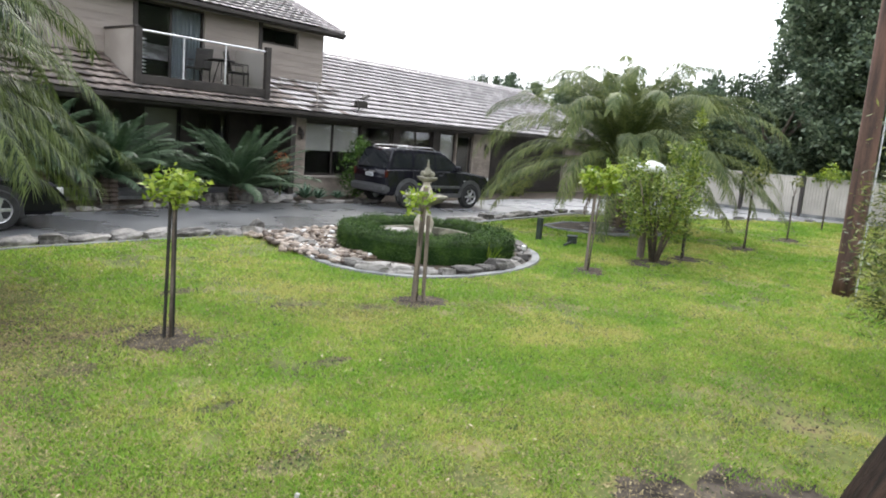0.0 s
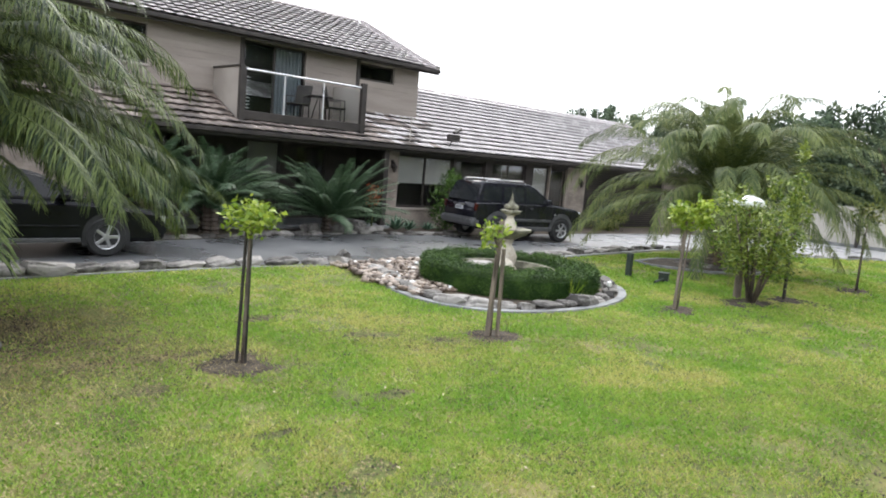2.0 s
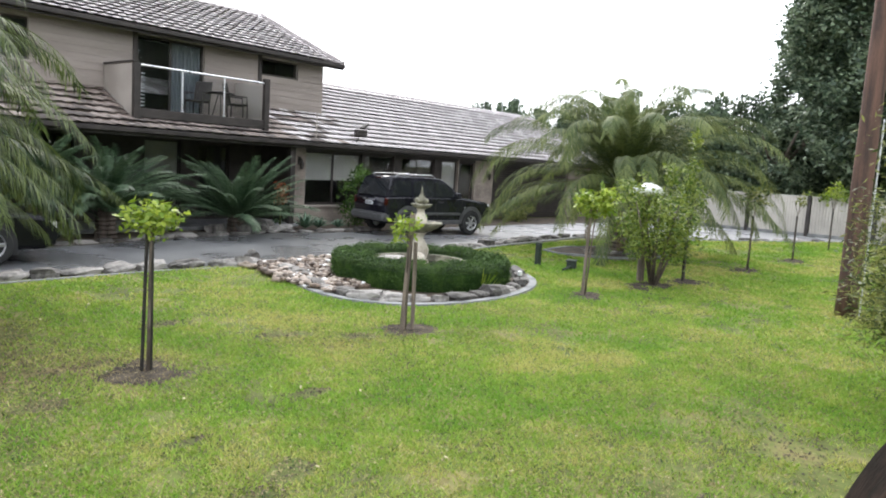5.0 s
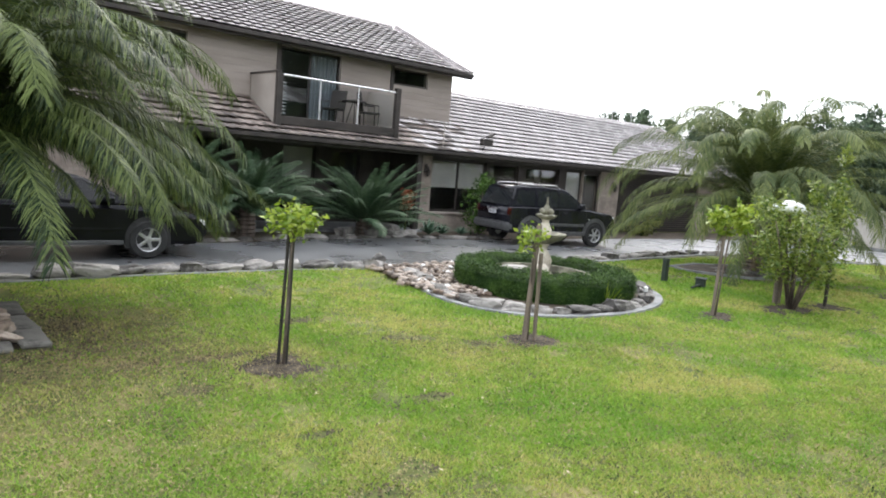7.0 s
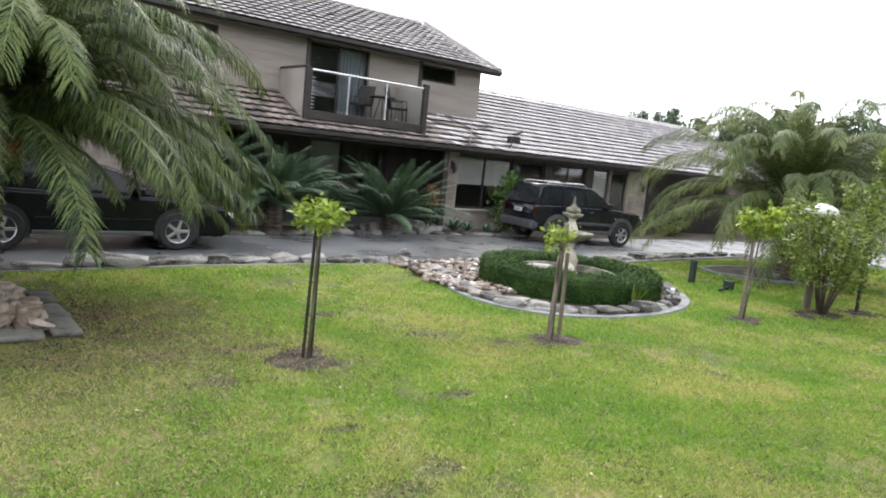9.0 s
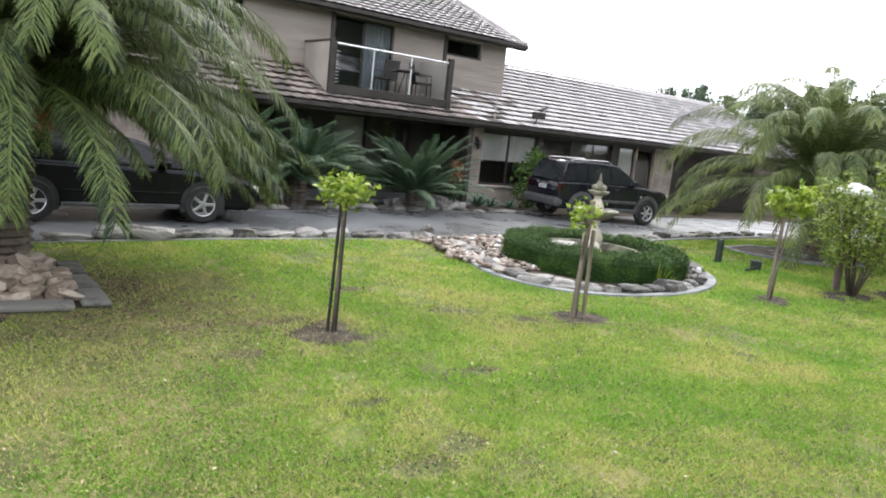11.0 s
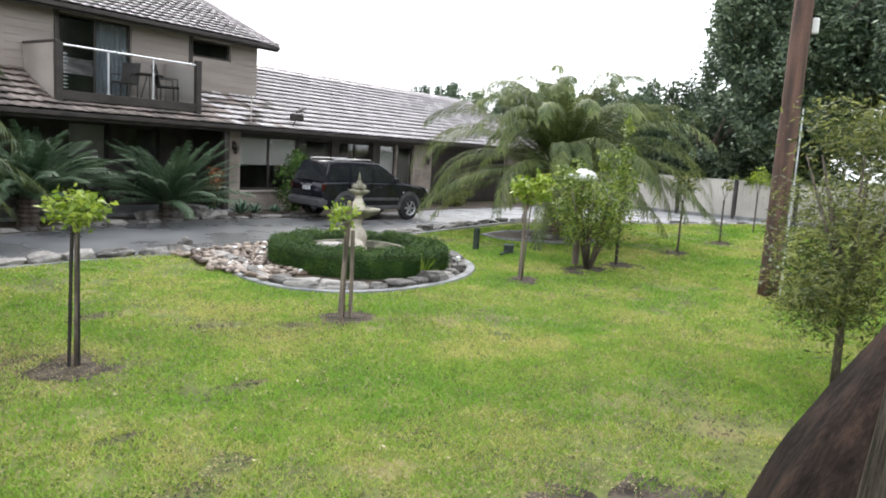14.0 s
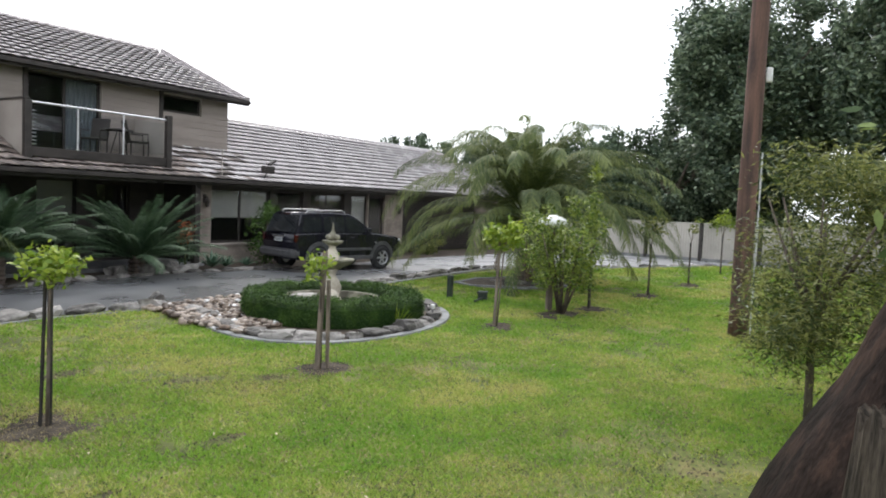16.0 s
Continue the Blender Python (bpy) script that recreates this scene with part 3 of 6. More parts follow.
part("trim", boxed(10.42, 10.54, UW - 0.03, UW + 0.02, 2.95, 5.0, bevel=0.005), M_BROWN, house)
part("trim", boxed(6.58, 6.7, UW - 0.03, UW + 0.02, 2.95, 5.0, bevel=0.005), M_BROWN, house)
part("soffit", boxed(UX0 - 0.5, UX1 + 0.45, UEAVE_Y + 0.04, UW + 0.7, 5.102, 5.12), M_BROWN, house)
part("fascia", boxed(UX0 - 0.5, UX1 + 0.48, UEAVE_Y + 0.01, UEAVE_Y + 0.035, 4.92, 5.12), M_BROWN, house, "dark brown fascia board")
part("gutter", boxed(UX0 - 0.5, UX1 + 0.5, UEAVE_Y - 0.1, UEAVE_Y + 0.008, 4.98, 5.09, bevel=0.015), M_BROWN, house, "dark brown metal gutter")
# barge board along the visible gable slope
bm = bmesh.new()
q = [(UEAVE_Y, UEAVE_Z - 0.2), (URIDGE_Y, URIDGE_Z - 0.22), (URIDGE_Y, URIDGE_Z - 0.03), (UEAVE_Y, UEAVE_Z - 0.01)]
s = [[bm.verts.new((gx, y, z)) for y, z in q] for gx in (UX1 + 0.485, UX1 + 0.51)]
bm.faces.new(s[0]); bm.faces.new(s[1][::-1])
for i in range(4):
    bm.faces.new((s[0][i], s[0][(i + 1) % 4], s[1][(i + 1) % 4], s[1][i]))
part("barge_board", bm, M_BROWN, house)
# weatherboards, lapped, between the openings
H = 0.185
z = 2.75
while z < 5.08:
    zt = min(z + H, 5.09)
    runs, x = [], UX0
    for a, b_, z0, z1 in UO:
        if zt > z0 and z < z1:
            runs.append((x, a)); x = b_
    runs.append((x, UX1))
    for a, b_ in runs:
        bm = bmesh.new()
        c = [(a, UW - 0.002, z), (b_, UW - 0.002, z), (b_, UW + 0.012, zt + 0.005), (a, UW + 0.012, zt + 0.01)]
        c2 = [(a, UW + 0.018, z), (b_, UW + 0.018, z)]
        v = [bm.verts.new(p) for p in c + c2]
        bm.faces.new(v[:4]); bm.faces.new((v[0], v[4], v[5], v[1]))
        part("weatherboard", bm, M_BOARD, house)
    z += H

# balcony
BX0, BX1, BY, BZ = 5.95, 9.66, 16.06, 2.86
balcony = part("balcony", boxed(BX0, BX1, BY, UW - 0.02, BZ - 0.02, BZ + 0.08), M_BROWN, house, "balcony with glass panels and a steel rail")
part("beam", boxed(BX0 - 0.02, BX1 + 0.02, BY - 0.05, BY - 0.002, BZ - 0.1, BZ + 0.12, bevel=0.008), M_BROWN, balcony)
bm = bmesh.new()
q = [(BY, 2.72), (UW - 0.02, 3.45), (UW - 0.02, 4.04), (BY, 4.04)]
s = [[bm.verts.new((gx, y, z)) for y, z in q] for gx in (BX0 - 0.1, BX0 - 0.02)]
bm.faces.new(s[0]); bm.faces.new(s[1][::-1])
for i in range(4):
    bm.faces.new((s[0][i], s[0][(i + 1) % 4], s[1][(i + 1) % 4], s[1][i]))
part("cheek_wall", bm, M_PANEL, balcony, "pale solid side wall")
part("capping", boxed(BX0 - 0.13, BX0 + 0.01, BY - 0.06, UW - 0.02, 4.042, 4.09, bevel=0.006), M_BROWN, balcony)
part("corner_post", boxed(BX0 - 0.11, BX0 + 0.05, BY - 0.07, BY + 0.06, 2.7, 4.04, bevel=0.006), M_BROWN, balcony)
part("corner_post", boxed(BX1 - 0.1, BX1 + 0.06, BY - 0.07, BY + 0.06, 2.72, 4.12, bevel=0.006), M_BROWN, balcony)
part("side_panel", boxed(BX1 - 0.03, BX1 + 0.03, BY + 0.06, UW - 0.02, 2.9, 4.06), M_PANEL, balcony)
part("handrail", tube(bmesh.new(), [(BX0 + 0.05, BY, 4.0), (BX1 - 0.1, BY, 4.0)], 0.026, 12), M_STEEL, balcony, "polished steel handrail")
for px in (7.12, 8.32):
    st = part("stanchion", tube(bmesh.new(), [(px, BY, BZ + 0.12), (px, BY, 3.98)], 0.021, 10), M_STEEL, balcony, "steel post")
    part("flange", lathe(bmesh.new(), [(0.05, 0), (0.05, 0.012), (0.03, 0.02)], 14), M_STEEL, st).location = (px, BY, BZ + 0.121)
xs = [BX0 + 0.08, 7.12, 8.32, BX1 - 0.12]
for a, b_ in zip(xs, xs[1:]):
    g = part("glass_panel", boxed(a + 0.05, b_ - 0.05, BY - 0.004, BY + 0.004, BZ + 0.18, 3.9), M_BALGLASS, balcony)
    g.visible_shadow = False
for i in range(11):
    part("slat", boxed(BX0 + 0.06, BX0 + 0.2, BY + 0.03, BY + 0.045, 2.95 + i * 0.085, 2.975 + i * 0.085), M_STEEL, balcony)

# ---- border stones, round bed, fountain ----
ROCKS = [rock_mesh("rock", i + 1, *s, M_ROCK) for i, s in enumerate([(0.3, 0.17, 0.13), (0.26, 0.16, 0.11), (0.22, 0.15, 0.14), (0.34, 0.18, 0.1), (0.2, 0.16, 0.12), (0.28, 0.2, 0.15)])]


def border_rock(x, y, ang, k, sc=1.0, label="flat grey fieldstone laid as lawn edging", group="stones edging the driveway", z=0.0, sz=1.0):
    ob = new("border_rock", ROCKS[k % len(ROCKS)])
    ob.matrix_basis = pose(x, y, z - 0.015, rng.uniform(-9, 9), rng.uniform(-7, 7), math.degrees(ang)) @ Matrix.Diagonal((sc, sc * 0.85, sc * sz * 0.78, 1))
    return tagged(ob, label, "rock", group)


def along(points, gap):
    """Places and headings at about even steps along a line of points."""
    out, carry = [], 0.0
    for (x0, y0), (x1, y1) in zip(points, points[1:]):
        d = math.hypot(x1 - x0, y1 - y0)
        s = carry
        while s < d:
            out.append((x0 + (x1 - x0) * s / d, y0 + (y1 - y0) * s / d, math.atan2(y1 - y0, x1 - x0)))
            s += gap * rng.uniform(0.85, 1.15)
        carry = s - d
    return out


k = 0
for x, y, a in along([(-5.5, 10.25), (-1.4, 10.45), (1.3, 10.68), (3.5, 10.66), (5.0, 10.4)], 0.56):
    k += 1
    border_rock(x, y + rng.uniform(-0.07, 0.07), a + rng.uniform(-0.2, 0.2), k, rng.uniform(0.85, 1.2), sz=rng.uniform(0.9, 1.25))
for x, y, a in along([(9.3, 10.0), (11.9, 10.3), (14, 10.5), (17.7, 10.8)], 0.55):
    k += 1
    border_rock(x, y + rng.uniform(-0.05, 0.05), a + rng.uniform(-0.2, 0.2), k, rng.uniform(0.9, 1.25))
for x, y, a in along([(18.2, 10.6), (22, 8.35), (25, 7.0), (28, 5.5)], 0.75):
    k += 1
    border_rock(x, y, a + rng.uniform(-0.2, 0.2), k, rng.uniform(0.8, 1.1), sz=0.7)
# concrete mowing strip in front of the driveway stones
def strip(name, pts, w, z0, z1, m, label):
    bm = bmesh.new()
    rows = []
    for i, (x, y) in enumerate(pts):
        xa, ya = pts[max(i - 1, 0)]
        xb, yb = pts[min(i + 1, len(pts) - 1)]
        d = Vector((xb - xa, yb - ya)).normalized()
        nx, ny = -d.y * w / 2, d.x * w / 2
        rows.append([bm.verts.new(p) for p in ((x + nx, y + ny, z0), (x + nx * 0.9, y + ny * 0.9, z1), (x - nx * 0.9, y - ny * 0.9, z1), (x - nx, y - ny, z0))])
    for a, b_ in zip(rows, rows[1:]):
        for i in range(3):
            bm.faces.new((a[i], a[i + 1], b_[i + 1], b_[i]))
    bmesh.ops.recalc_face_normals(bm, faces=bm.faces)
    return solid(name, bm, m, label, "edging", kind="structure")


CX, CY = 7.03, 7.75


def smoothed(pts, times=2):
    """Corner cutting: an even curve through the middle of a rough line."""
    for _ in range(times):
        out = [pts[0]]
        for (xa, ya), (xb, yb) in zip(pts, pts[1:]):
            out += [(0.75 * xa + 0.25 * xb, 0.75 * ya + 0.25 * yb), (0.25 * xa + 0.75 * xb, 0.25 * ya + 0.75 * yb)]
        pts = out + [pts[-1]]
    return pts


def inward(p, d):
    """The point moved by d towards the bed's middle."""
    l = math.hypot(p[0] - CX, p[1] - CY)
    return p[0] + (CX - p[0]) * d / l, p[1] + (CY - p[1]) * d / l


RIM = smoothed([(4.95, 10.38), (5.3, 9.75), (5.1, 8.95), (4.55, 7.95), (4.42, 6.95), (4.8, 6.15), (5.5, 5.75), (6.6, 5.6), (7.6, 5.78), (8.25, 6.05), (8.9, 6.5), (9.4, 7.2), (9.45, 8.0)])
BED = RIM + smoothed([(9.45, 8.0), (9.2, 9.1), (8.7, 10.0), (7.4, 10.45), (5.6, 10.4), (4.95, 10.38)])[1:-1]


def in_bed(x, y, grow=0.0):
    """Which of the places lie in the bed (or within grow of it)."""
    x, y = np.asarray(x, float), np.asarray(y, float)
    l = np.hypot(x - CX, y - CY) + 1e-6
    px, py = x + (CX - x) * grow / l, y + (CY - y) * grow / l
    inside = np.zeros(x.shape, bool)
    for (xa, ya), (xb, yb) in zip(BED, BED[1:] + BED[:1]):
        if ya != yb:
            inside ^= ((ya > py) != (yb > py)) & (px < (xb - xa) * (py - ya) / (yb - ya) + xa)
    return inside


strip("edging", [(-6, 10.02), (-1.4, 10.2), (1.3, 10.42), (3.4, 10.42), (4.3, 10.3), (4.9, 10.2)], 0.07, 0.0, 0.015, M_CONC, "grey concrete mowing strip at the lawn edge")
strip("edging", RIM, 0.15, 0.0, 0.03, M_CONC, "curved pale grey concrete mowing strip round the bed")
strip("edging", [(9.2, 9.85), (11.9, 10.05), (14, 10.25), (17.6, 10.5), (22, 8.1), (25, 6.75), (28, 5.25)], 0.14, 0.0, 0.03, M_CONC, "pale concrete mowing strip along the driveway")
solid("bed_soil", sheet(bmesh.new(), [inward(p, 0.06) for p in BED], 0.015), M_MULCH, "dark soil of the round garden bed", "soil", kind="structure")
for x, y, a in along([inward(p, 0.22) for p in RIM], 0.4):
    k += 1
    border_rock(x, y, a + rng.uniform(-0.25, 0.25), k, rng.uniform(0.72, 0.98), "rough grey stone ringing the round bed", "stones round the bed", sz=rng.uniform(1.0, 1.5))
ob = new("standing_stone", rock_mesh("standing_stone", 21, 0.12, 0.11, 0.2, M_ROCK))
ob.location = (5.35, 10.45, 0)
tagged(ob, "small upright grey stone at the bed's edge", "rock")


def pebbles(n, place, size, m, label):
    V, F = [], []
    bm = bmesh.new()
    bmesh.ops.create_icosphere(bm, subdivisions=1, radius=1)
    bm.verts.ensure_lookup_table()
    base = np.array([v.co[:] for v in bm.verts])
    tri = np.array([[v.index for v in f.verts] for f in bm.faces])
    bm.free()
    for i in range(n):
        x, y, z = place()
        s = size * rng.uniform(0.5, 1.5) * np.array([1.25, 0.9, 0.6]) * rng.uniform(0.8, 1.2, 3)
        a = rng.uniform(0, 6.28)
        p = base * s * rng.uniform(0.85, 1.15, (len(base), 1))
        p = np.stack([p[:, 0] * math.cos(a) - p[:, 1] * math.sin(a), p[:, 0] * math.sin(a) + p[:, 1] * math.cos(a), p[:, 2]], 1) + (x, y, z)
        F.append(tri + len(base) * i)
        V.append(p)
    ob = new("pebbles", quick_mesh("pebbles", np.concatenate(V), np.concatenate(F), m))
    return tagged(ob, label, "pebbles", kind="stuff")


def in_wedge():
    while True:
        x, y = rng.uniform(4.5, 7.2), rng.uniform(6.9, 10.35)
        if math.hypot(x - 7.03, y - 7.68) > 1.5 and in_bed(x, y, 0.4) and y > 7.2 + (x - 4.6) * 0.3:
            return x, y, 0.03 + 0.05 * rng.random()


pebbles(620, in_wedge, 0.058, M_PEBBLE, "tan and brown river pebbles beside the hedge")
pebbles(45, in_wedge, 0.05, M_WHITE, "scattered white stones among the pebbles")
for x, y, s_ in ((5.55, 9.6, 0.5), (5.5, 9.95, 0.45), (5.9, 10.25, 0.5), (5.3, 8.9, 0.5)):
    border_rock(x, y, rng.uniform(0, 3), k, s_, "pale flat stone lying among pebbles", "stones among the pebbles")


def hedge_ring():
    ob = thing("hedge", (7.03, 7.68, 0), "low clipped dark green hedge ring round the fountain", "hedge")
    n, ri, ro, h = 64, 1.0, 1.56, 0.41
    bm = bmesh.new()
    prof = [(ri, 0.02), (ri - 0.02, h * 0.8), (ri + 0.1, h), (ro - 0.1, h), (ro + 0.02, h * 0.8), (ro, 0.02)]
    rings = [[bm.verts.new((r * math.cos(t), r * math.sin(t), z * 0.95)) for r, z in prof] for t in (2 * math.pi * j / n for j in range(n))]
    for j in range(n):
        a, b_ = rings[j], rings[(j + 1) % n]
        for i in range(len(prof) - 1):
            bm.faces.new((a[i], b_[i], b_[i + 1], a[i + 1]))
    part("hedge_core", bm, M_HEDGE, ob)
    m = 70000
    t = rng.uniform(0, 2 * math.pi, m)
    side = rng.random(m)
    r = np.where(side < 0.4, ro + rng.normal(0, 0.03, m), np.where(side < 0.55, ri + rng.normal(0, 0.03, m), rng.uniform(ri, ro, m)))
    wob = 0.035 * np.sin(t * 9) + 0.03 * np.sin(t * 23 + 1)
    z = np.where(side < 0.55, rng.uniform(0.02, h, m), h + rng.normal(0, 0.03, m)) + wob * 0.6
    V, F = leaves(np.stack([r * np.cos(t), r * np.sin(t), z], 1), 0.042, 0.3, 0.6, droop=-0.25)
    part_me("hedge_leaves", quick_mesh("hedge_leaves", V, F, M_HEDGE), None, ob)
    return ob


hedge_ring()
fountain = thing("fountain", (6.98, 7.72, -0.02), "tiered cream cast-stone garden fountain with a scalloped bowl", "fountain")
part("basin", lathe(bmesh.new(), [(0.8, 0.0), (0.84, 0.2), (0.88, 0.3), (0.88, 0.36), (0.81, 0.36), (0.78, 0.2), (0.0001, 0.18)], 40), M_STONE_OLD, fountain, "round stone basin wall", smooth=False)
part("water", lathe(bmesh.new(), [(0.785, 0.23), (0.78, 0.245), (0.001, 0.245)], 40), M_WATER, fountain, "still dark water")
part("pedestal", lathe(bmesh.new(), [(0.187, 0.240), (0.194, 0.324), (0.144, 0.374), (0.173, 0.475), (0.180, 0.542), (0.137, 0.643), (0.072, 0.744), (0.094, 0.811), (0.115, 0.845)], 28), M_STONE, fountain, "cream vase-shaped pedestal", smooth=True)
part("bowl", lathe(bmesh.new(), [(0.101, 0.845), (0.144, 0.862), (0.288, 0.929), (0.382, 1.004), (0.396, 1.038), (0.360, 1.038), (0.259, 0.979), (0.000, 0.946)], 48, 12, 0.035), M_STONE_OLD, fountain, "scalloped lichened bowl", smooth=True)
part("stem", lathe(bmesh.new(), [(0.094, 0.954), (0.122, 1.030), (0.122, 1.097), (0.072, 1.198), (0.058, 1.248), (0.086, 1.273)], 24), M_STONE, fountain, smooth=True)
part("upper_bowl", lathe(bmesh.new(), [(0.072, 1.273), (0.158, 1.315), (0.187, 1.357), (0.158, 1.366), (0.000, 1.332)], 36, 8, 0.05), M_STONE_OLD, fountain, "small scalloped upper bowl", smooth=True)
part("finial", lathe(bmesh.new(), [(0.050, 1.349), (0.086, 1.399), (0.094, 1.441), (0.050, 1.500), (0.022, 1.550), (0.025, 1.576), (0.009, 1.634), (0.007, 1.676)], 20), M_STONE_OLD, fountain, "pointed urn finial", smooth=True)
for i in range(4):
    bm = bmesh.new()
    bmesh.ops.create_icosphere(bm, subdivisions=2, radius=0.05)
    part("knob", bm, M_STONE_OLD, fountain, smooth=True).location = (0.11 * math.cos(i * 1.57), 0.11 * math.sin(i * 1.57), 1.42)
# small ornaments inside and in front of the hedge
bm = bmesh.new()
bmesh.ops.create_icosphere(bm, subdivisions=3, radius=0.13)
solid("stone_ball", bm, M_STONE, "small cream stone ball beside the fountain", "ornament", smooth=True, loc=(6.5, 7.3, 0.42))
ob = new("flat_stone", ROCKS[3])
ob.matrix_basis = pose(6.45, 7.95, 0.3, 0, 0, 20) @ Matrix.Diagonal((1.1, 1.2, 0.8, 1))
tagged(ob, "pale flat stone on the basin's rim", "rock")
light = thing("path_light", (7.9, 6.12, 0), "small solar path light with a pale cap", "garden light")
part("stake", tube(bmesh.new(), [(0, 0, 0), (0, 0, 0.2)], 0.012, 8), M_PLASTIC, light)
part("lamp_head", lathe(bmesh.new(), [(0.035, 0.2), (0.042, 0.25), (0.045, 0.27), (0.015, 0.285)], 16), M_WHITE, light)
tuft = thing("grass_tuft", (6.85, 6.12, 0), "thin pale green grass tuft at the hedge", "plant")
V, F = leaves(np.zeros((26, 3)) + rng.normal(0, 0.03, (26, 3)) * (1, 1, 0.1) + (0, 0, 0.02), 0.34, 0.06, 0.1, droop=-2.2)
part_me("blades", quick_mesh("blades", V, F, M_LIME), None, tuft)

# ---- palm bed on the lawn, its edging and small posts ----
strip("edging", [(13.0, 8.4), (13.7, 7.15), (15.4, 6.5), (16.6, 7.2), (16.4, 8.4), (14.6, 9.1), (13.3, 8.95), (13.0, 8.4)], 0.14, 0.0, 0.05, M_CONC, "pale concrete edging round the palm bed")
sheet_bm = sheet(bmesh.new(), [(13.05, 8.4), (13.75, 7.2), (15.4, 6.55), (16.55, 7.2), (16.35, 8.35), (14.6, 9.05), (13.35, 8.9)], 0.03)
solid("bed_soil", sheet_bm, M_MULCH, "dark mulch under the palm", "soil", kind="structure")
for i in range(16):
    k += 1
    border_rock(14.7 + rng.normal(0, 0.5), 7.7 + rng.normal(0, 0.4), rng.uniform(0, 3), k, rng.uniform(0.5, 0.95), "rough dark stone heaped at the palm's foot", "stones under the palm", z=0.02)
ob = thing("garden_post", (10.75, 7.55, 0), "short square dark green post on the lawn", "post")
part("post_body", boxed(-0.055, 0.055, -0.055, 0.055, 0, 0.47, bevel=0.01), M_GREENPOST, ob)
part("cap", boxed(-0.062, 0.062, -0.062, 0.062, 0.472, 0.5, bevel=0.01), M_GREENPOST, ob)
ob = thing("sprinkler_box", (11.0, 6.85, 0), "low dark green valve box with a lid", "valve box", rz=25)
part("box_body", boxed(-0.14, 0.14, -0.1, 0.1, 0, 0.16, bevel=0.02), M_GREENPOST, ob)
part("lid", boxed(-0.155, 0.155, -0.115, 0.115, 0.162, 0.19, bevel=0.01), M_GREENPOST, ob)
part("pipe", tube(bmesh.new(), [(-0.14, 0, 0.06), (-0.6, 0.12, 0.04)], 0.025, 8), M_GREENPOST, ob)

# ---- left bed of rocks with slab edging ----
M_SLAB = mat("weathered_slab", (0.055, 0.052, 0.046), (0.16, 0.152, 0.135), 6, 0.85, 0.5, 40, objrand=0.3)
for x0, y0, x1, y1 in ((-1.25, 6.72, -1.24, 7.3), (-1.22, 7.34, -1.25, 7.95), (-1.24, 8.0, -1.2, 8.72), (-2.2, 6.82, -1.45, 6.75), (-3.0, 6.9, -2.25, 6.83)):
    d = Vector((x1 - x0, y1 - y0, 0))
    bm = boxed(0, d.length, -0.135, 0.135, 0, 0.065, bevel=0.02)
    ob = solid("edging_slab", bm, M_SLAB, "weathered dark grey concrete slab edging of the rock bed", "slab", "slabs of the rock bed")
    ob.matrix_basis = pose(x0, y0, 0, 0, 0, math.degrees(math.atan2(d.y, d.x)))
M_TANROCK = mat("tan_fieldstone", (0.19, 0.145, 0.11), (0.42, 0.35, 0.29), 4, 0.75, 0.6, 22, c3=(0.3, 0.24, 0.19), objrand=0.4)
TAN = [rock_mesh("garden_rock", 40 + i, *s, M_TANROCK, 2) for i, s in enumerate([(0.1, 0.07, 0.055), (0.08, 0.065, 0.045), (0.12, 0.085, 0.06)])]
for i in range(260):
    x, y = rng.uniform(-3.1, -1.42), rng.uniform(6.95, 8.75)
    ob = new("garden_rock", TAN[i % 3])
    ob.matrix_basis = pose(x, y, 0.03 + 0.16 * rng.random() * min(1, max(0, -1.3 - x) * 2, max(0, y - 6.85) * 2), rng.uniform(-25, 25), rng.uniform(-25, 25), rng.uniform(0, 360)) @ Matrix.Diagonal((1, 1, rng.uniform(0.8, 1.3), 1))
    tagged(ob, "tan broken stone covering the palm bed", "rock", "stones of the rock bed")

# ---- bed along the house ----
for x, y, a in along([(3.4, 14.1), (5.9, 14.55), (9.2, 14.75), (11.2, 14.45), (12.5, 14.4)], 0.5):
    k += 1
    border_rock(x, y, a, k, rng.uniform(0.7, 1.0), "low stone edging the bed beside the house", "stones along the house bed")
for x, y, s_ in ((8.5, 15.0, 1.9), (9.0, 15.2, 1.5), (9.4, 14.95, 1.2), (7.6, 15.15, 1.3)):
    k += 1
    border_rock(x, y, 0.2 * k, k, s_, "large brown rock in the house bed", "rocks in the house bed", z=0.01, sz=1.5)

# ---- fence ----
fence = thing("fence", (0, 0, 0), "cream ribbed steel panel fence with dark posts", "fence")
FX = 30.3
bm = bmesh.new()
panel_w, rib = 2.3, 0.115
n = int(panel_w / rib)
pv = []
for i in range(n + 1):
    y = i * rib
    pv += [(0, y, 0), (0, y + rib * 0.55, 0), (0.03, y + rib * 0.65, 0), (0.03, y + rib * 0.9, 0)]
pv = [p for p in pv if p[1] <= panel_w]
lo = [bm.verts.new(p) for p in pv]
hi = [bm.verts.new((p[0], p[1], 1.5)) for p in pv]
for i in range(len(pv) - 1):
    bm.faces.new((lo[i], lo[i + 1], hi[i + 1], hi[i]))
panel = bpy.data.meshes.new("panel")
bm.to_mesh(panel)
bm.free()
panel.materials.append(M_FENCE)
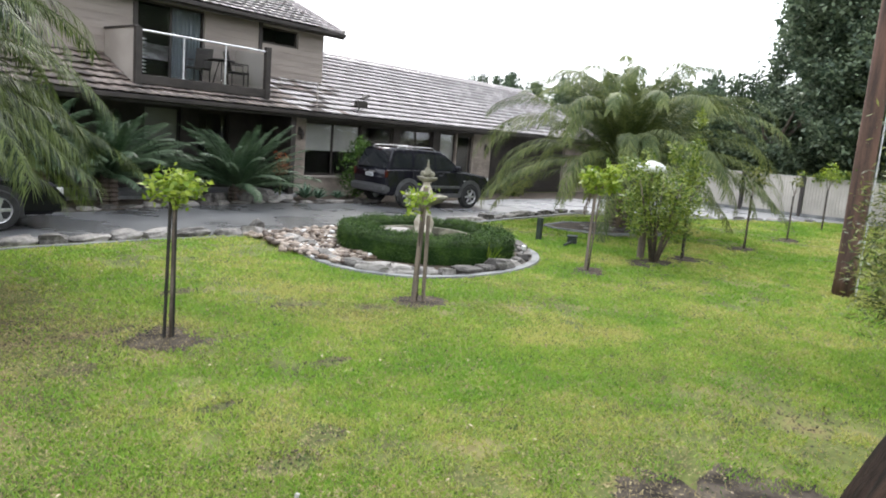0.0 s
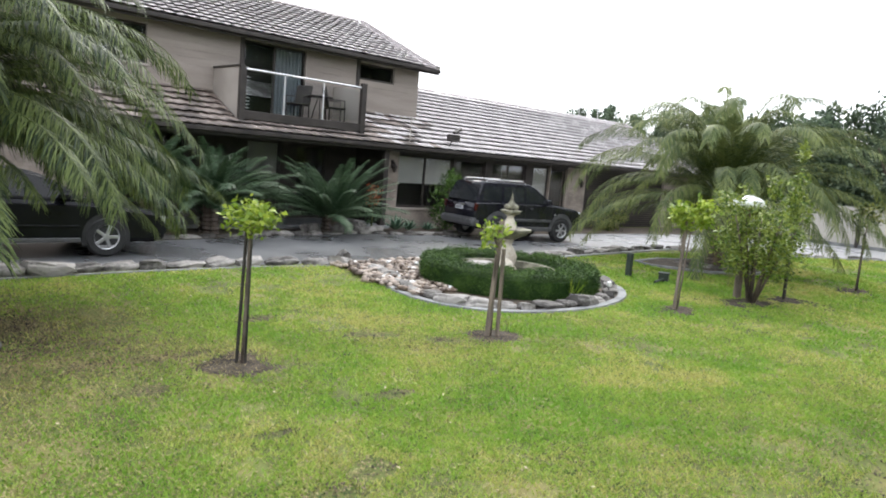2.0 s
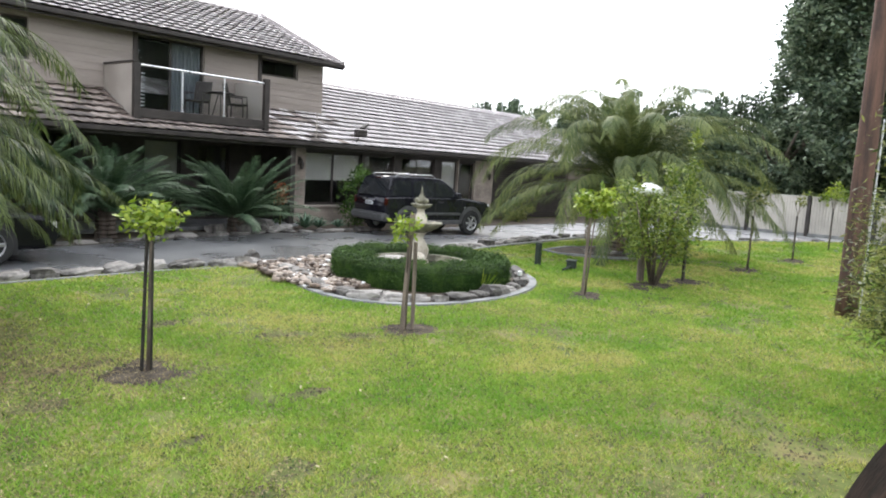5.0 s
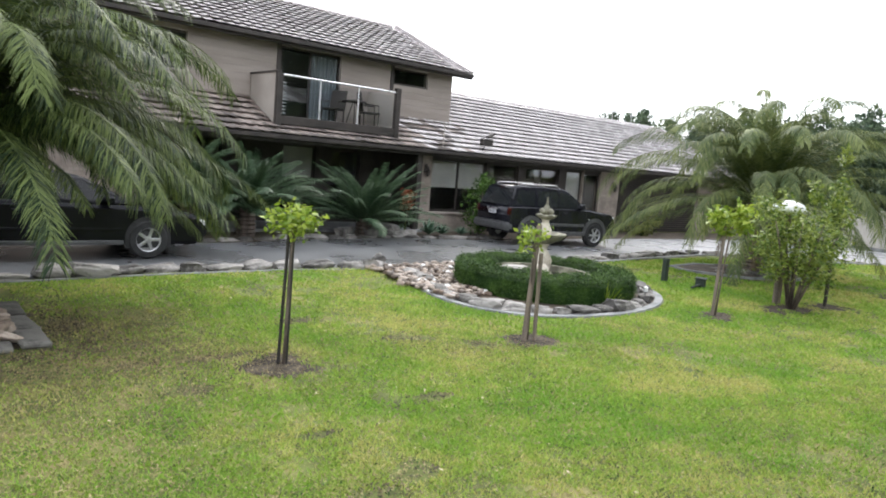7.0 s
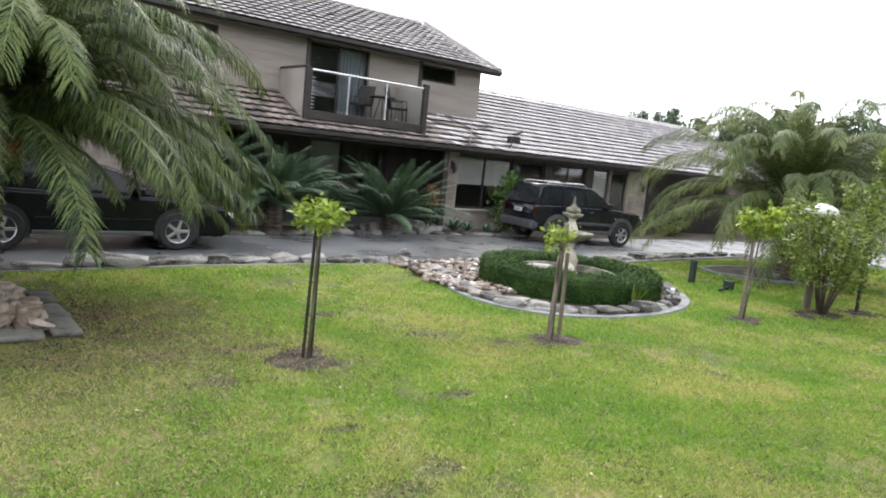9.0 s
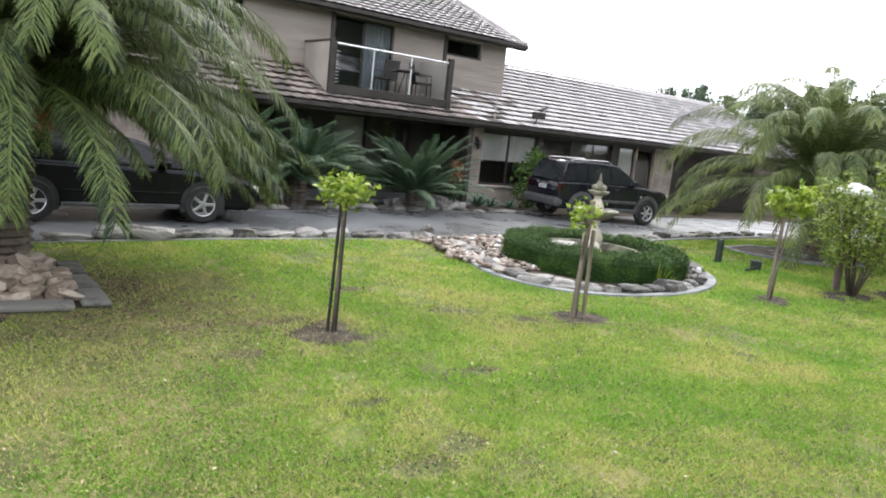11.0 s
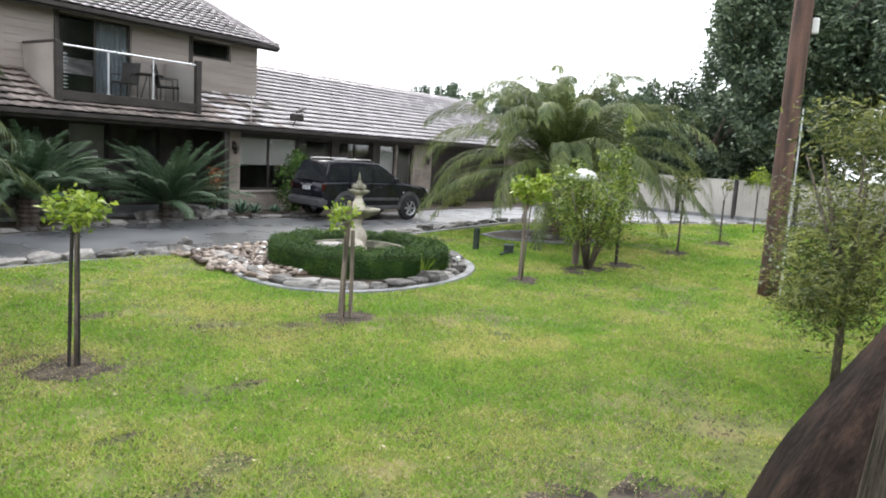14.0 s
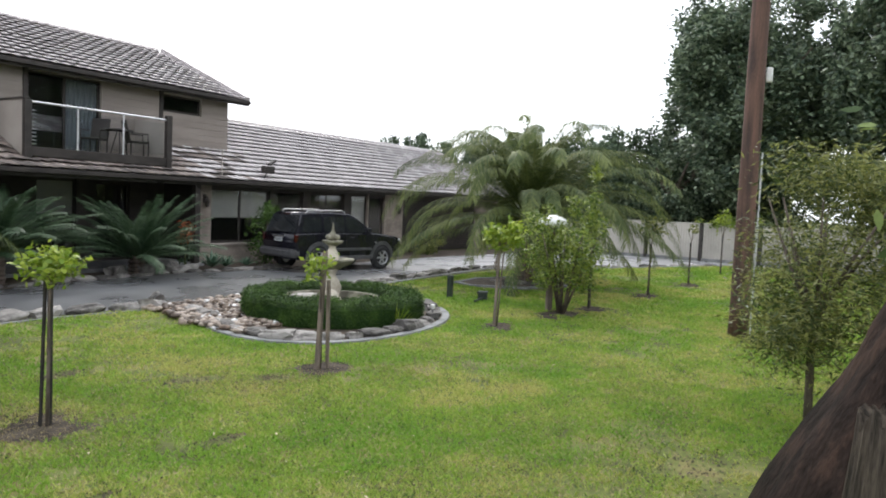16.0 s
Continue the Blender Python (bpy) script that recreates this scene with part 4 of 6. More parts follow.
for i in range(13):
    y = 14.05 - 2.45 * i
    po = part("post", boxed(FX - 0.06, FX + 0.06, y - 0.07, y + 0.07, 0, 1.72, bevel=0.01), M_BROWN, fence, "dark brown fence post")
    pa = part_me("panel", panel, None, fence)
    pa.location = (FX, y - 2.38, 0.14)
    part("rail", boxed(FX - 0.02, FX + 0.05, y - 2.38, y - 0.07, 1.642, 1.69, bevel=0.006), M_FENCE, fence)
    part("plinth", boxed(FX - 0.03, FX + 0.04, y - 2.38, y - 0.07, 0.0, 0.139), M_CONC, fence)

# ---- palms and cycads ----
def frond_mesh(name, az, e0, droop, L, lmax, n, m, r, twist=0.0, stiff=0.0, width=0.022, base=0.12, splay=0.95, bend=1.4):
    """A feather frond: an arching stalk with two rows of narrow leaflets that hang towards the tip."""
    S = 22
    s = np.linspace(0, 1, S)
    el = e0 - droop * s ** bend
    azs = az + twist * s ** 2
    d = np.stack([np.cos(el) * np.cos(azs), np.cos(el) * np.sin(azs), np.sin(el)], 1)
    P = np.concatenate([np.zeros((1, 3)), np.cumsum(d[:-1] * L / (S - 1), 0)])
    V, F = [], []
    # stalk: three-sided tapered strip
    side = np.stack([-np.sin(azs), np.cos(azs), 0 * azs], 1)
    up = np.cross(side, d)
    rad = (0.024 * (1 - s) + 0.004)[:, None]
    ring = np.stack([P + side * rad, P + up * rad * 0.8, P - side * rad], 1).reshape(-1, 3)
    V.append(ring)
    for i in range(S - 1):
        for j in range(2):
            a = i * 3 + j
            F.append((a, a + 1, a + 4, a + 3))
    cnt = len(ring)
    t = np.linspace(base, 0.995, n)
    for sg in (-1, 1):
        tt = np.clip(t + r.normal(0, 0.004, n), 0, 1)
        ix = tt * (S - 1)
        i0 = np.minimum(ix.astype(int), S - 2)
        fr = (ix - i0)[:, None]
        p = P[i0] * (1 - fr) + P[i0 + 1] * fr
        dd = d[i0] * (1 - fr) + d[i0 + 1] * fr
        sd = side[i0]
        uu = up[i0]
        ang = (splay - 0.35 * tt)[:, None] + r.normal(0, 0.13, (n, 1))
        ld = dd * np.cos(ang) + sg * sd * np.sin(ang) + uu * (0.25 + r.normal(0, 0.12, (n, 1)))
        ld /= np.linalg.norm(ld, axis=1)[:, None]
        ll = (lmax * (0.35 + 0.65 * np.sin(np.pi * np.clip(0.12 + 0.8 * tt, 0, 1)) ** 0.7) * r.uniform(0.88, 1.1, n))[:, None]
        g = np.array([0, 0, -1.0])
        ld2 = ld + g * (0.85 - stiff) * r.uniform(0.7, 1.2, (n, 1))
        ld2 /= np.linalg.norm(ld2, axis=1)[:, None]
        mid = p + ld * ll * 0.5
        tip = mid + ld2 * ll * 0.5
        w = np.cross(ld, uu)
        w /= np.linalg.norm(w, axis=1)[:, None] + 1e-9
        w = w * width * 0.5
        q = np.stack([p - w * 0.5, p + w * 0.5, mid + w, mid - w, tip + w * 0.12, tip - w * 0.12], 1).reshape(-1, 3)
        V.append(q)
        b_ = cnt + np.arange(n) * 6
        F += list(zip(b_, b_ + 1, b_ + 2, b_ + 3)) + list(zip(b_ + 3, b_ + 2, b_ + 4, b_ + 5))
        cnt += n * 6
    return quick_mesh(name, np.concatenate(V), np.array(F), m)


def palm(name, loc, label, h, trunk_r, count, L, lmax, n, m, seed, e_hi=1.35, e_lo=-0.35, droop=(1.3, 2.0), stiff=0.0, width=0.024, trunk_name="trunk", cat="palm", bias=0.85, splay=0.95, bend=1.4):
    r = np.random.default_rng(seed)
    t = thing(name, loc, label, cat)
    rings = int(max(h / 0.09, 4))
    prof = []
    for i in range(rings + 1):
        z = h * i / rings
        k = trunk_r * (1.12 - 0.12 * i / rings)
        prof += [(k * 1.08, z), (k * 0.9, z + h / rings * 0.6)]
    part(trunk_name, lathe(bmesh.new(), prof, 14, 7, 0.05), M_BARK, t, "rough dark trunk with old frond bases")
    for i in range(count):
        f = i / (count - 1)
        az = i * 2.39996 + r.normal(0, 0.12)
        e0 = e_hi + (e_lo - e_hi) * f ** bias + r.normal(0, 0.08)
        dr = r.uniform(*droop) * (0.75 + 0.25 * (1 - f)) * (0.65 if e0 < 0.2 else 1)
        me = frond_mesh("frond", az, e0, dr, L * r.uniform(0.82, 1.08) * (0.8 + 0.2 * min(1, f * 3)), lmax, n, m, r, r.normal(0, 0.25), stiff, width, splay=splay, bend=bend)
        ob = part_me("frond", me, None, t)
        ob.location = (trunk_r * 0.5 * math.cos(az), trunk_r * 0.5 * math.sin(az), h * (1.0 - 0.06 * f))
    return t


lp = palm("date_palm", (-1.92, 8.7, 0.05), "short date palm with long arching green fronds", 2.2, 0.3, 195, 3.5, 0.37, 200, M_PALM, 9, 1.4, -0.04, (1.7, 2.1), 0.3, width=0.0105, bias=0.7, splay=0.95, bend=1.7)
for i in range(5):
    a = -0.9 + i * 0.5
    r_ = np.random.default_rng(70 + i)
    pts = np.stack([0.5 * math.cos(a) + r_.normal(0, 0.07, 160), 0.5 * math.sin(a) + r_.normal(0, 0.07, 160), 1.75 + r_.normal(0, 0.1, 160)], 1)
    V, F = leaves(pts, 0.035, 0.8, 0.3, r_)
    part_me("fruit_cluster", quick_mesh("fruit_cluster", V, F, M_DATES), None, lp, "orange date cluster")["kind"] = "stuff"
rp = palm("date_palm", (15.1, 7.75, 0.03), "spreading date palm with pale grey-green arching fronds", 1.85, 0.34, 96, 4.35, 0.5, 140, M_PALM2, 11, 1.6, -0.05, (1.7, 2.4), 0.25, width=0.016, bias=1.0, splay=0.85, bend=1.8)
for i, (az, L) in enumerate(((3.6, 1.7), (4.3, 1.3), (2.6, 1.5), (5.6, 1.4))):
    df = part_me("dead_frond", frond_mesh("dead_frond", az, -0.7, 0.8, L, 0.22, 46, M_DEADFROND, np.random.default_rng(90 + i), width=0.02), None, rp, "dry brown hanging frond")
    df.location = (0.32 * math.cos(az), 0.32 * math.sin(az), 1.62)
palm("cycad", (4.75, 15.05, 0.01), "dark green cycad with stiff feathery fronds", 0.6, 0.2, 64, 2.05, 0.24, 110, M_CYCAD, 21, 1.45, 0.3, (0.7, 1.2), 0.5, 0.013, cat="cycad")
palm("cycad", (8.1, 15.05, 0.01), "broad dark green cycad beside the porch", 0.4, 0.2, 64, 2.0, 0.24, 110, M_CYCAD, 22, 1.45, 0.3, (0.6, 1.1), 0.5, 0.013, cat="cycad")
palm("cycad", (3.4, 15.2, 0.01), "tall dark green cycad behind the date palm", 1.3, 0.17, 48, 1.5, 0.22, 110, M_CYCAD, 23, 1.3, -0.4, (0.7, 1.2), 0.5, 0.013, cat="cycad")


# ---- broad-leaved plants ----
def crowned(name, loc, label, cat, stems, crown_pts, size, m, aspect=0.45, group="", bark=None, stem_label="", droop=0.25):
    t = thing(name, loc, label, cat, group)
    for pts, radii in stems:
        part("trunk" if len(stems) == 1 else "stem", tube(bmesh.new(), pts, radii, 8), bark or M_BARK, t, smooth=True)
    V, F = leaves(crown_pts, size, aspect, droop=droop)
    part_me("crown", quick_mesh("crown", V, F, m), None, t)
    return t


def young_tree(x, y, h, top, lean, stakes, label, dense=26, per=26, crown=(0.28, 0.28, 0.13), size=0.085, m=None, dark=True):
    stem = [(0, 0, 0.0), (lean * 0.3, 0, h * 0.4), (lean * 0.7, 0.01, h * 0.8), (lean, 0, h)]
    t = crowned("young_tree", (x, y, 0.004), label, "tree", [(stem, [0.017, 0.015, 0.013, 0.01])],
                clumps(dense, (lean, 0, top), crown, per, 0.05), size, m or M_LIME, 0.5, "young trees on the lawn")
    for sx, sy, tx, sh, w in stakes:
        st = part("stake", boxed(-w, w, -w, w, 0, sh, bevel=0.004), M_STAKE_DARK if dark else M_POST, t, "wooden stake")
        st.matrix_basis = pose(sx, sy, -0.004, 0, math.degrees(math.atan2(tx - sx, sh)), 15)
    for k_ in range(5):
        a = k_ * 1.26
        part("branch", tube(bmesh.new(), [(lean, 0, h - 0.03), (lean + crown[0] * 0.6 * math.cos(a), crown[1] * 0.6 * math.sin(a), top + 0.03)], [0.008, 0.003], 6), M_BARK, t)
    return t


young_tree(0.6, 5.3, 1.3, 1.42, 0.02, [(0.03, 0.02, 0.03, 1.33, 0.018), (-0.045, 0.03, 0.0, 1.28, 0.013)], "young standard tree with a flat lime-green crown, staked", 34, 18, (0.23, 0.23, 0.1), 0.07)
young_tree(3.8, 5.05, 1.15, 1.25, -0.02, [(-0.06, 0.0, 0.07, 1.45, 0.026), (0.06, -0.06, 0.03, 1.1, 0.02)], "young tree with sparse drooping lime leaves on two stakes", 14, 10, (0.17, 0.17, 0.22), 0.085, None, False)
young_tree(8.15, 4.95, 1.45, 1.58, 0.2, [(0.0, 0.05, 0.16, 1.5, 0.024)], "leaning young tree with a lime-green tuft, staked", 34, 22, (0.34, 0.34, 0.22), 0.1, None, False)
young_tree(11.6, 4.6, 1.5, 1.7, -0.05, [(0.05, 0.03, 0.0, 1.7, 0.03), (-0.07, 0.0, -0.06, 0.9, 0.02)], "young tree behind the bush on a dark stake", 16, 16, (0.3, 0.3, 0.3), 0.1, M_BUSH)
young_tree(15.0, 4.4, 1.55, 1.75, 0.18, [(0.06, 0.0, 0.14, 1.3, 0.024)], "thin young tree with sparse olive leaves", 14, 18, (0.35, 0.35, 0.3), 0.1, M_SHRUB)
young_tree(18.8, 4.35, 1.3, 1.6, 0.1, [(0.04, 0.0, 0.1, 1.25, 0.024)], "bare young tree with a thin crown", 6, 12, (0.25, 0.25, 0.25), 0.1, M_SHRUB)
young_tree(23.9, 4.5, 1.3, 2.0, 0.05, [(0.04, 0.0, 0.06, 1.4, 0.026)], "small lime-green young tree before the fence", 10, 20, (0.3, 0.3, 0.35), 0.12)

stems = []
r_ = np.random.default_rng(5)
for i in range(9):
    a = i * 0.7 + r_.normal(0, 0.2)
    o = r_.uniform(0.25, 0.75)
    stems.append(([(0.05 * math.cos(a), 0.05 * math.sin(a), 0), (o * 0.4 * math.cos(a), o * 0.4 * math.sin(a), 0.6), (o * math.cos(a), o * math.sin(a), 1.6)], [0.03, 0.022, 0.008]))
pts = np.concatenate([clumps(165, (0, 0, 1.12), (0.8, 0.8, 0.72), 32, 0.09, r_, 0.3), clumps(26, (0.42, -0.4, 2.05), (0.2, 0.2, 0.62), 24, 0.06, r_), clumps(9, (0.44, -0.42, 2.75), (0.06, 0.06, 0.22), 16, 0.04, r_), clumps(10, (-0.1, -0.2, 2.1), (0.12, 0.12, 0.28), 18, 0.05, r_),
                      clumps(18, (-0.5, 0.3, 1.85), (0.3, 0.3, 0.32), 20, 0.07, r_)])
crowned("bush", (10.45, 4.75, 0.0), "upright multi-stemmed bush with yellow-green leaves", "bush", stems, pts, 0.088, M_BUSH, 0.4, droop=-0.2)
lampp = thing("garden_lamp", (10.75, 5.15, 0.0), "wooden post topped by a white domed lantern in the bush", "garden lamp")
part("post", tube(bmesh.new(), [(0, 0, 0), (0, 0, 1.7)], [0.075, 0.065], 10), M_POST, lampp)
part("lantern", lathe(bmesh.new(), [(0.14, 1.7), (0.28, 1.73), (0.31, 1.77), (0.27, 1.86), (0.16, 1.92), (0.03, 1.95)], 20), M_WHITE, lampp, "white domed lantern", smooth=True)

pts = np.concatenate([clumps(60, (0, 0, 0.85), (0.6, 0.5, 0.8), 30, 0.09), clumps(14, (0.1, 0, 1.6), (0.35, 0.3, 0.25), 25, 0.07)])
crowned("shrub", (12.5, 15.25, 0.01), "dense dark green shrub against the brick wall", "shrub", [([(0, 0, 0), (0.02, 0, 0.5), (0.05, 0, 1.4)], [0.04, 0.03, 0.01])], pts, 0.11, M_HEDGE)
pts = clumps(40, (0, 0, 0.5), (1.0, 0.5, 0.5), 30, 0.1)
crowned("shrub", (21.2, 15.2, 0.01), "low olive shrub against the house wall", "shrub", [([(0, 0, 0), (0.02, 0, 0.5)], [0.03, 0.01])], pts, 0.12, M_SHRUB)


def agave(x, y, s, seed):
    r = np.random.default_rng(seed)
    t = thing("agave", (x, y, 0.012), "small grey-green agave rosette in the house bed", "agave", "agaves by the wall")
    for i in range(22):
        az, e = i * 2.4, 1.25 - 0.95 * (i / 22)
        L = s * r.uniform(0.8, 1.1)
        d = Vector((math.cos(e) * math.cos(az), math.cos(e) * math.sin(az), math.sin(e)))
        sd = Vector((-math.sin(az), math.cos(az), 0))
        u = sd.cross(d)
        bm = bmesh.new()
        rows = []
        for f, w in ((0, 0.5), (0.35, 1.0), (0.7, 0.7), (1.0, 0.04)):
            p = d * L * f + Vector((0, 0, 0.05 - 0.12 * L * f * f))
            rows.append([bm.verts.new(p + sd * w * 0.055 * s * 2), bm.verts.new(p - u * 0.02 * w), bm.verts.new(p - sd * w * 0.055 * s * 2)])
        for a, b_ in zip(rows, rows[1:]):
            for j in range(2):
                bm.faces.new((a[j], a[j + 1], b_[j + 1], b_[j]))
        part("leaf", bm, M_AGAVE, t)
    return t


agave(10.35, 15.05, 0.55, 1)
agave(10.8, 15.0, 0.42, 2)
agave(11.5, 14.95, 0.35, 3)
fl = thing("bromeliad", (9.75, 15.4, 0.012), "tall plant with orange-red flower bracts by the porch", "plant")
part("stem", tube(bmesh.new(), [(0, 0, 0), (0.02, 0, 0.6)], [0.03, 0.015], 8), M_RACHIS, fl)
V, F = leaves(clumps(16, (0, 0, 1.0), (0.2, 0.2, 0.35), 14, 0.05), 0.11, 0.35)
part_me("bracts", quick_mesh("bracts", V, F, M_FLOWER), None, fl, "orange-red bracts")["kind"] = "stuff"
V, F = leaves(clumps(12, (0, 0, 0.5), (0.25, 0.25, 0.3), 16, 0.06), 0.18, 0.25)
part_me("foliage", quick_mesh("foliage", V, F, M_CYCAD), None, fl)

# ---- utility pole with conduit, grey cabinet ----
pole = thing("utility_pole", (10.52, 1.45, 0), "tall weathered reddish-brown timber pole on the lawn", "pole")
bm = bmesh.new()
tube(bm, [(0, 0, 0), (0, 0, 0.5), (0, 0, 3), (0.02, 0, 6), (0.03, 0, 9.5)], [0.17, 0.162, 0.152, 0.145, 0.13], 18)
for v in bm.verts:
    a = math.atan2(v.co.y, v.co.x)
    v.co.xy *= 1 + 0.03 * noise.noise(Vector((math.cos(a) * 2, math.sin(a) * 2, v.co.z)))
part("shaft", bm, M_POLE, pole, smooth=True)
part("conduit", tube(bmesh.new(), [(0.15, -0.17, 0), (0.14, -0.17, 3.2)], 0.015, 8), M_PLATE, pole, "thin white conduit")
part("meter_box", boxed(0.12, 0.2, -0.24, -0.14, 4.4, 4.65, bevel=0.015), M_WHITE, pole, "small white box")
cab_ = thing("cabinet", (28.9, 2.2, 0), "grey metal service cabinet by the fence", "cabinet")
part("cabinet_body", boxed(-0.3, 0.3, -0.55, 0.55, 0, 0.95, bevel=0.02), M_PLASTIC, cab_)
part("cabinet_top", boxed(-0.34, 0.34, -0.6, 0.6, 0.952, 1.0, bevel=0.01), M_CONC, cab_)

# ---- stump, sprout and shrub near the camera ----
stump = thing("tree_stump", (1.5, -1.75, 0), "huge old dark stump with torn grey wood", "stump")
bm = bmesh.new()
prof = [(1.68, 0.0), (1.56, 0.3), (1.39, 0.69), (1.24, 1.0), (1.08, 1.29), (0.95, 1.6), (0.84, 1.81), (0.58, 1.92), (0.001, 1.86)]
fine = []
for (r0, z0), (r1, z1) in zip(prof, prof[1:]):
    for i in range(4):
        fine.append((r0 + (r1 - r0) * i / 4, z0 + (z1 - z0) * i / 4))
fine.append(prof[-1])
lathe(bm, fine, 96)
for v in bm.verts:
    a = math.atan2(v.co.y, v.co.x)
    rr = math.hypot(v.co.x, v.co.y)
    c_ = Vector((math.cos(a), math.sin(a), 0))
    k_ = 0.1 * noise.noise(c_ * 2.2 + Vector((3, 1, v.co.z * 0.5))) + 0.05 * noise.noise(c_ * 7 + Vector((0, 0, v.co.z * 0.8))) + 0.022 * noise.noise(c_ * 22 + Vector((0, 0, v.co.z * 2)))
    v.co.x *= 1 + k_
    v.co.y *= 1 + k_
    v.co.z += 0.06 * noise.noise(Vector((v.co.x * 2, v.co.y * 2, 0)))
    if v.co.z < 0:
        v.co.z = 0
part("bark", bm, M_STUMP, stump, "dark furrowed bark", smooth=True)
bm = bmesh.new()
lathe(bm, [(0.62, 0), (0.58, 0.4), (0.52, 0.9), (0.46, 1.2), (0.44, 1.36), (0.3, 1.32), (0.001, 1.24)], 64)
for v in bm.verts:
    a = math.atan2(v.co.y, v.co.x)
    c_ = Vector((math.cos(a), math.sin(a), 0))
    k_ = 0.07 * noise.noise(c_ * 2.5 + Vector((9, 1, v.co.z * 0.4))) + 0.06 * noise.noise(c_ * 13 + Vector((0, 5, v.co.z * 0.5)))
    v.co.x *= 1 + k_
    v.co.y *= 1 + k_
    if v.co.z > 1.1:
        v.co.z += 0.1 * noise.noise(c_ * 6)
sn = part("snag", bm, M_DEADWOOD, stump, "torn grey dead wood", smooth=True)
sn.location = (-0.98, 0.8, 0)
sn.scale = (0.46, 0.46, 0.99)
sprout = thing("sapling", (0.6, -0.95, 1.27), "broad-leaved sapling sprouting from the old stump", "sapling")
part("stem", tube(bmesh.new(), [(0, 0, 0), (0.03, 0.02, 0.3), (0.0, 0.02, 0.7), (0.05, -0.08, 1.3)], [0.02, 0.017, 0.013, 0.006], 8), M_BARK, sprout, "pale bare stem", smooth=True)
r_ = np.random.default_rng(31)
# the 220-clump cluster is added, mostly out of view, to shade the stump
V, F = broad_leaves(np.concatenate([clumps(80, (0.5, -0.38, 1.2), (0.55, 0.45, 0.6), 16, 0.1, r_, 0.2), clumps(40, (0.5, -0.4, 0.65), (0.5, 0.3, 0.25), 14, 0.1, r_, 0.2), clumps(220, (0.9, -1.1, 1.35), (0.9, 0.7, 0.75), 24, 0.12, r_, 0.2), clumps(70, (0.75, -0.3, 0.85), (0.5, 0.35, 0.35), 18, 0.1, r_, 0.2)]), 0.09, 0.42, r_)
part_me("foliage", quick_mesh("foliage", V, F, M_SAPLING), None, sprout)
r_ = np.random.default_rng(32)
stems = [([(0, 0, 0), (0.02, 0.02, 0.9), (0.1, -0.02, 1.3)], [0.045, 0.04, 0.034])]
for i in range(8):
    a = i * 0.8
    o = r_.uniform(0.35, 0.8)
    stems.append(([(0.05, 0, 0.9 + 0.04 * i), (0.05 + o * 0.5 * math.cos(a), o * 0.5 * math.sin(a), 1.5 + 0.05 * i), (o * math.cos(a) + 0.1, o * math.sin(a), 2.3)], [0.03, 0.018, 0.006]))
pts = np.concatenate([*[clumps(24, (0.1 + r_.uniform(-0.75, 0.75), -0.3 + r_.uniform(-1.0, 0.9), 1.95 + r_.uniform(-1.15, 0.95)), (0.42, 0.42, 0.3), 50, 0.13, r_, 0.2) for _ in range(22)], clumps(24, (-0.1, 0.4, 1.1), (0.45, 0.4, 0.6), 40, 0.13, r_), clumps(14, (0.1, 0.0, 0.75), (0.7, 0.7, 0.4), 34, 0.13, r_)])
crowned("shrub", (5.2, -0.18, 0), "open wispy shrub with narrow olive leaves", "shrub", stems, pts, 0.085, M_SHRUB, 0.2, droop=0.1)


# ---- trees beyond the fence ----
def big_tree(x, y, h, rad, seed, label, m, n=420, per=46, size=0.3, low=0.15):
    r = np.random.default_rng(seed)
    t = thing("tree", (x, y, 0), label, "tree", "trees beyond the fence")
    part("trunk", tube(bmesh.new(), [(0, 0, 0), (0.1, 0, h * 0.3), (0, 0.1, h * 0.7)], [0.4, 0.3, 0.12], 12), M_BARK, t, smooth=True)
    for i in range(9):
        a = i * 0.75
        z = h * (0.25 + 0.05 * i)
        part("limb", tube(bmesh.new(), [(0, 0, z), (rad * 0.35 * math.cos(a), rad * 0.35 * math.sin(a), z + 0.9), (rad * 0.75 * math.cos(a), rad * 0.75 * math.sin(a), z + 1.9)], [0.16, 0.1, 0.03], 7), M_BARK, t)
    lumps = r.normal(size=(26, 3))
    lumps /= np.linalg.norm(lumps, axis=1)[:, None]
    lumps *= r.uniform(0.45, 0.78, (26, 1))
    base = np.array([0, 0, h * (0.5 + low / 2)])
    radii = np.array([rad, rad, h * (0.5 - low / 2)])
    pts = np.concatenate([clumps(n // 26, base + l * radii, radii * r.uniform(0.26, 0.42), per, size * 0.9, r, 0.6) for l in lumps])
    V, F = leaves(pts, size, 0.42, 0.4, r)
    part_me("crown", quick_mesh("crown", V, F, m), None, t)
    return t


big_tree(35.0, 5.2, 15.0, 5.2, 1, "large dense evergreen tree behind the fence", M_TREE, 1700, 62, 0.29, 0.0)
big_tree(33.0, -2.6, 17.5, 5.2, 2, "tall dark evergreen tree with glossy leaves", M_TREE, 1700, 62, 0.29, 0.0)
big_tree(32.0, -11.0, 15.5, 5.0, 3, "wide dark evergreen tree beyond the lawn", M_TREE, 1200, 56, 0.38, 0.0)
big_tree(33.6, 9.0, 5.2, 2.6, 4, "rounded green shrubby tree behind the fence", M_TREE, 420, 44, 0.24, 0.05)
big_tree(33.6, 13.0, 5.6, 2.8, 5, "bushy dark green tree behind the fence", M_CONIFER, 420, 44, 0.24, 0.05)


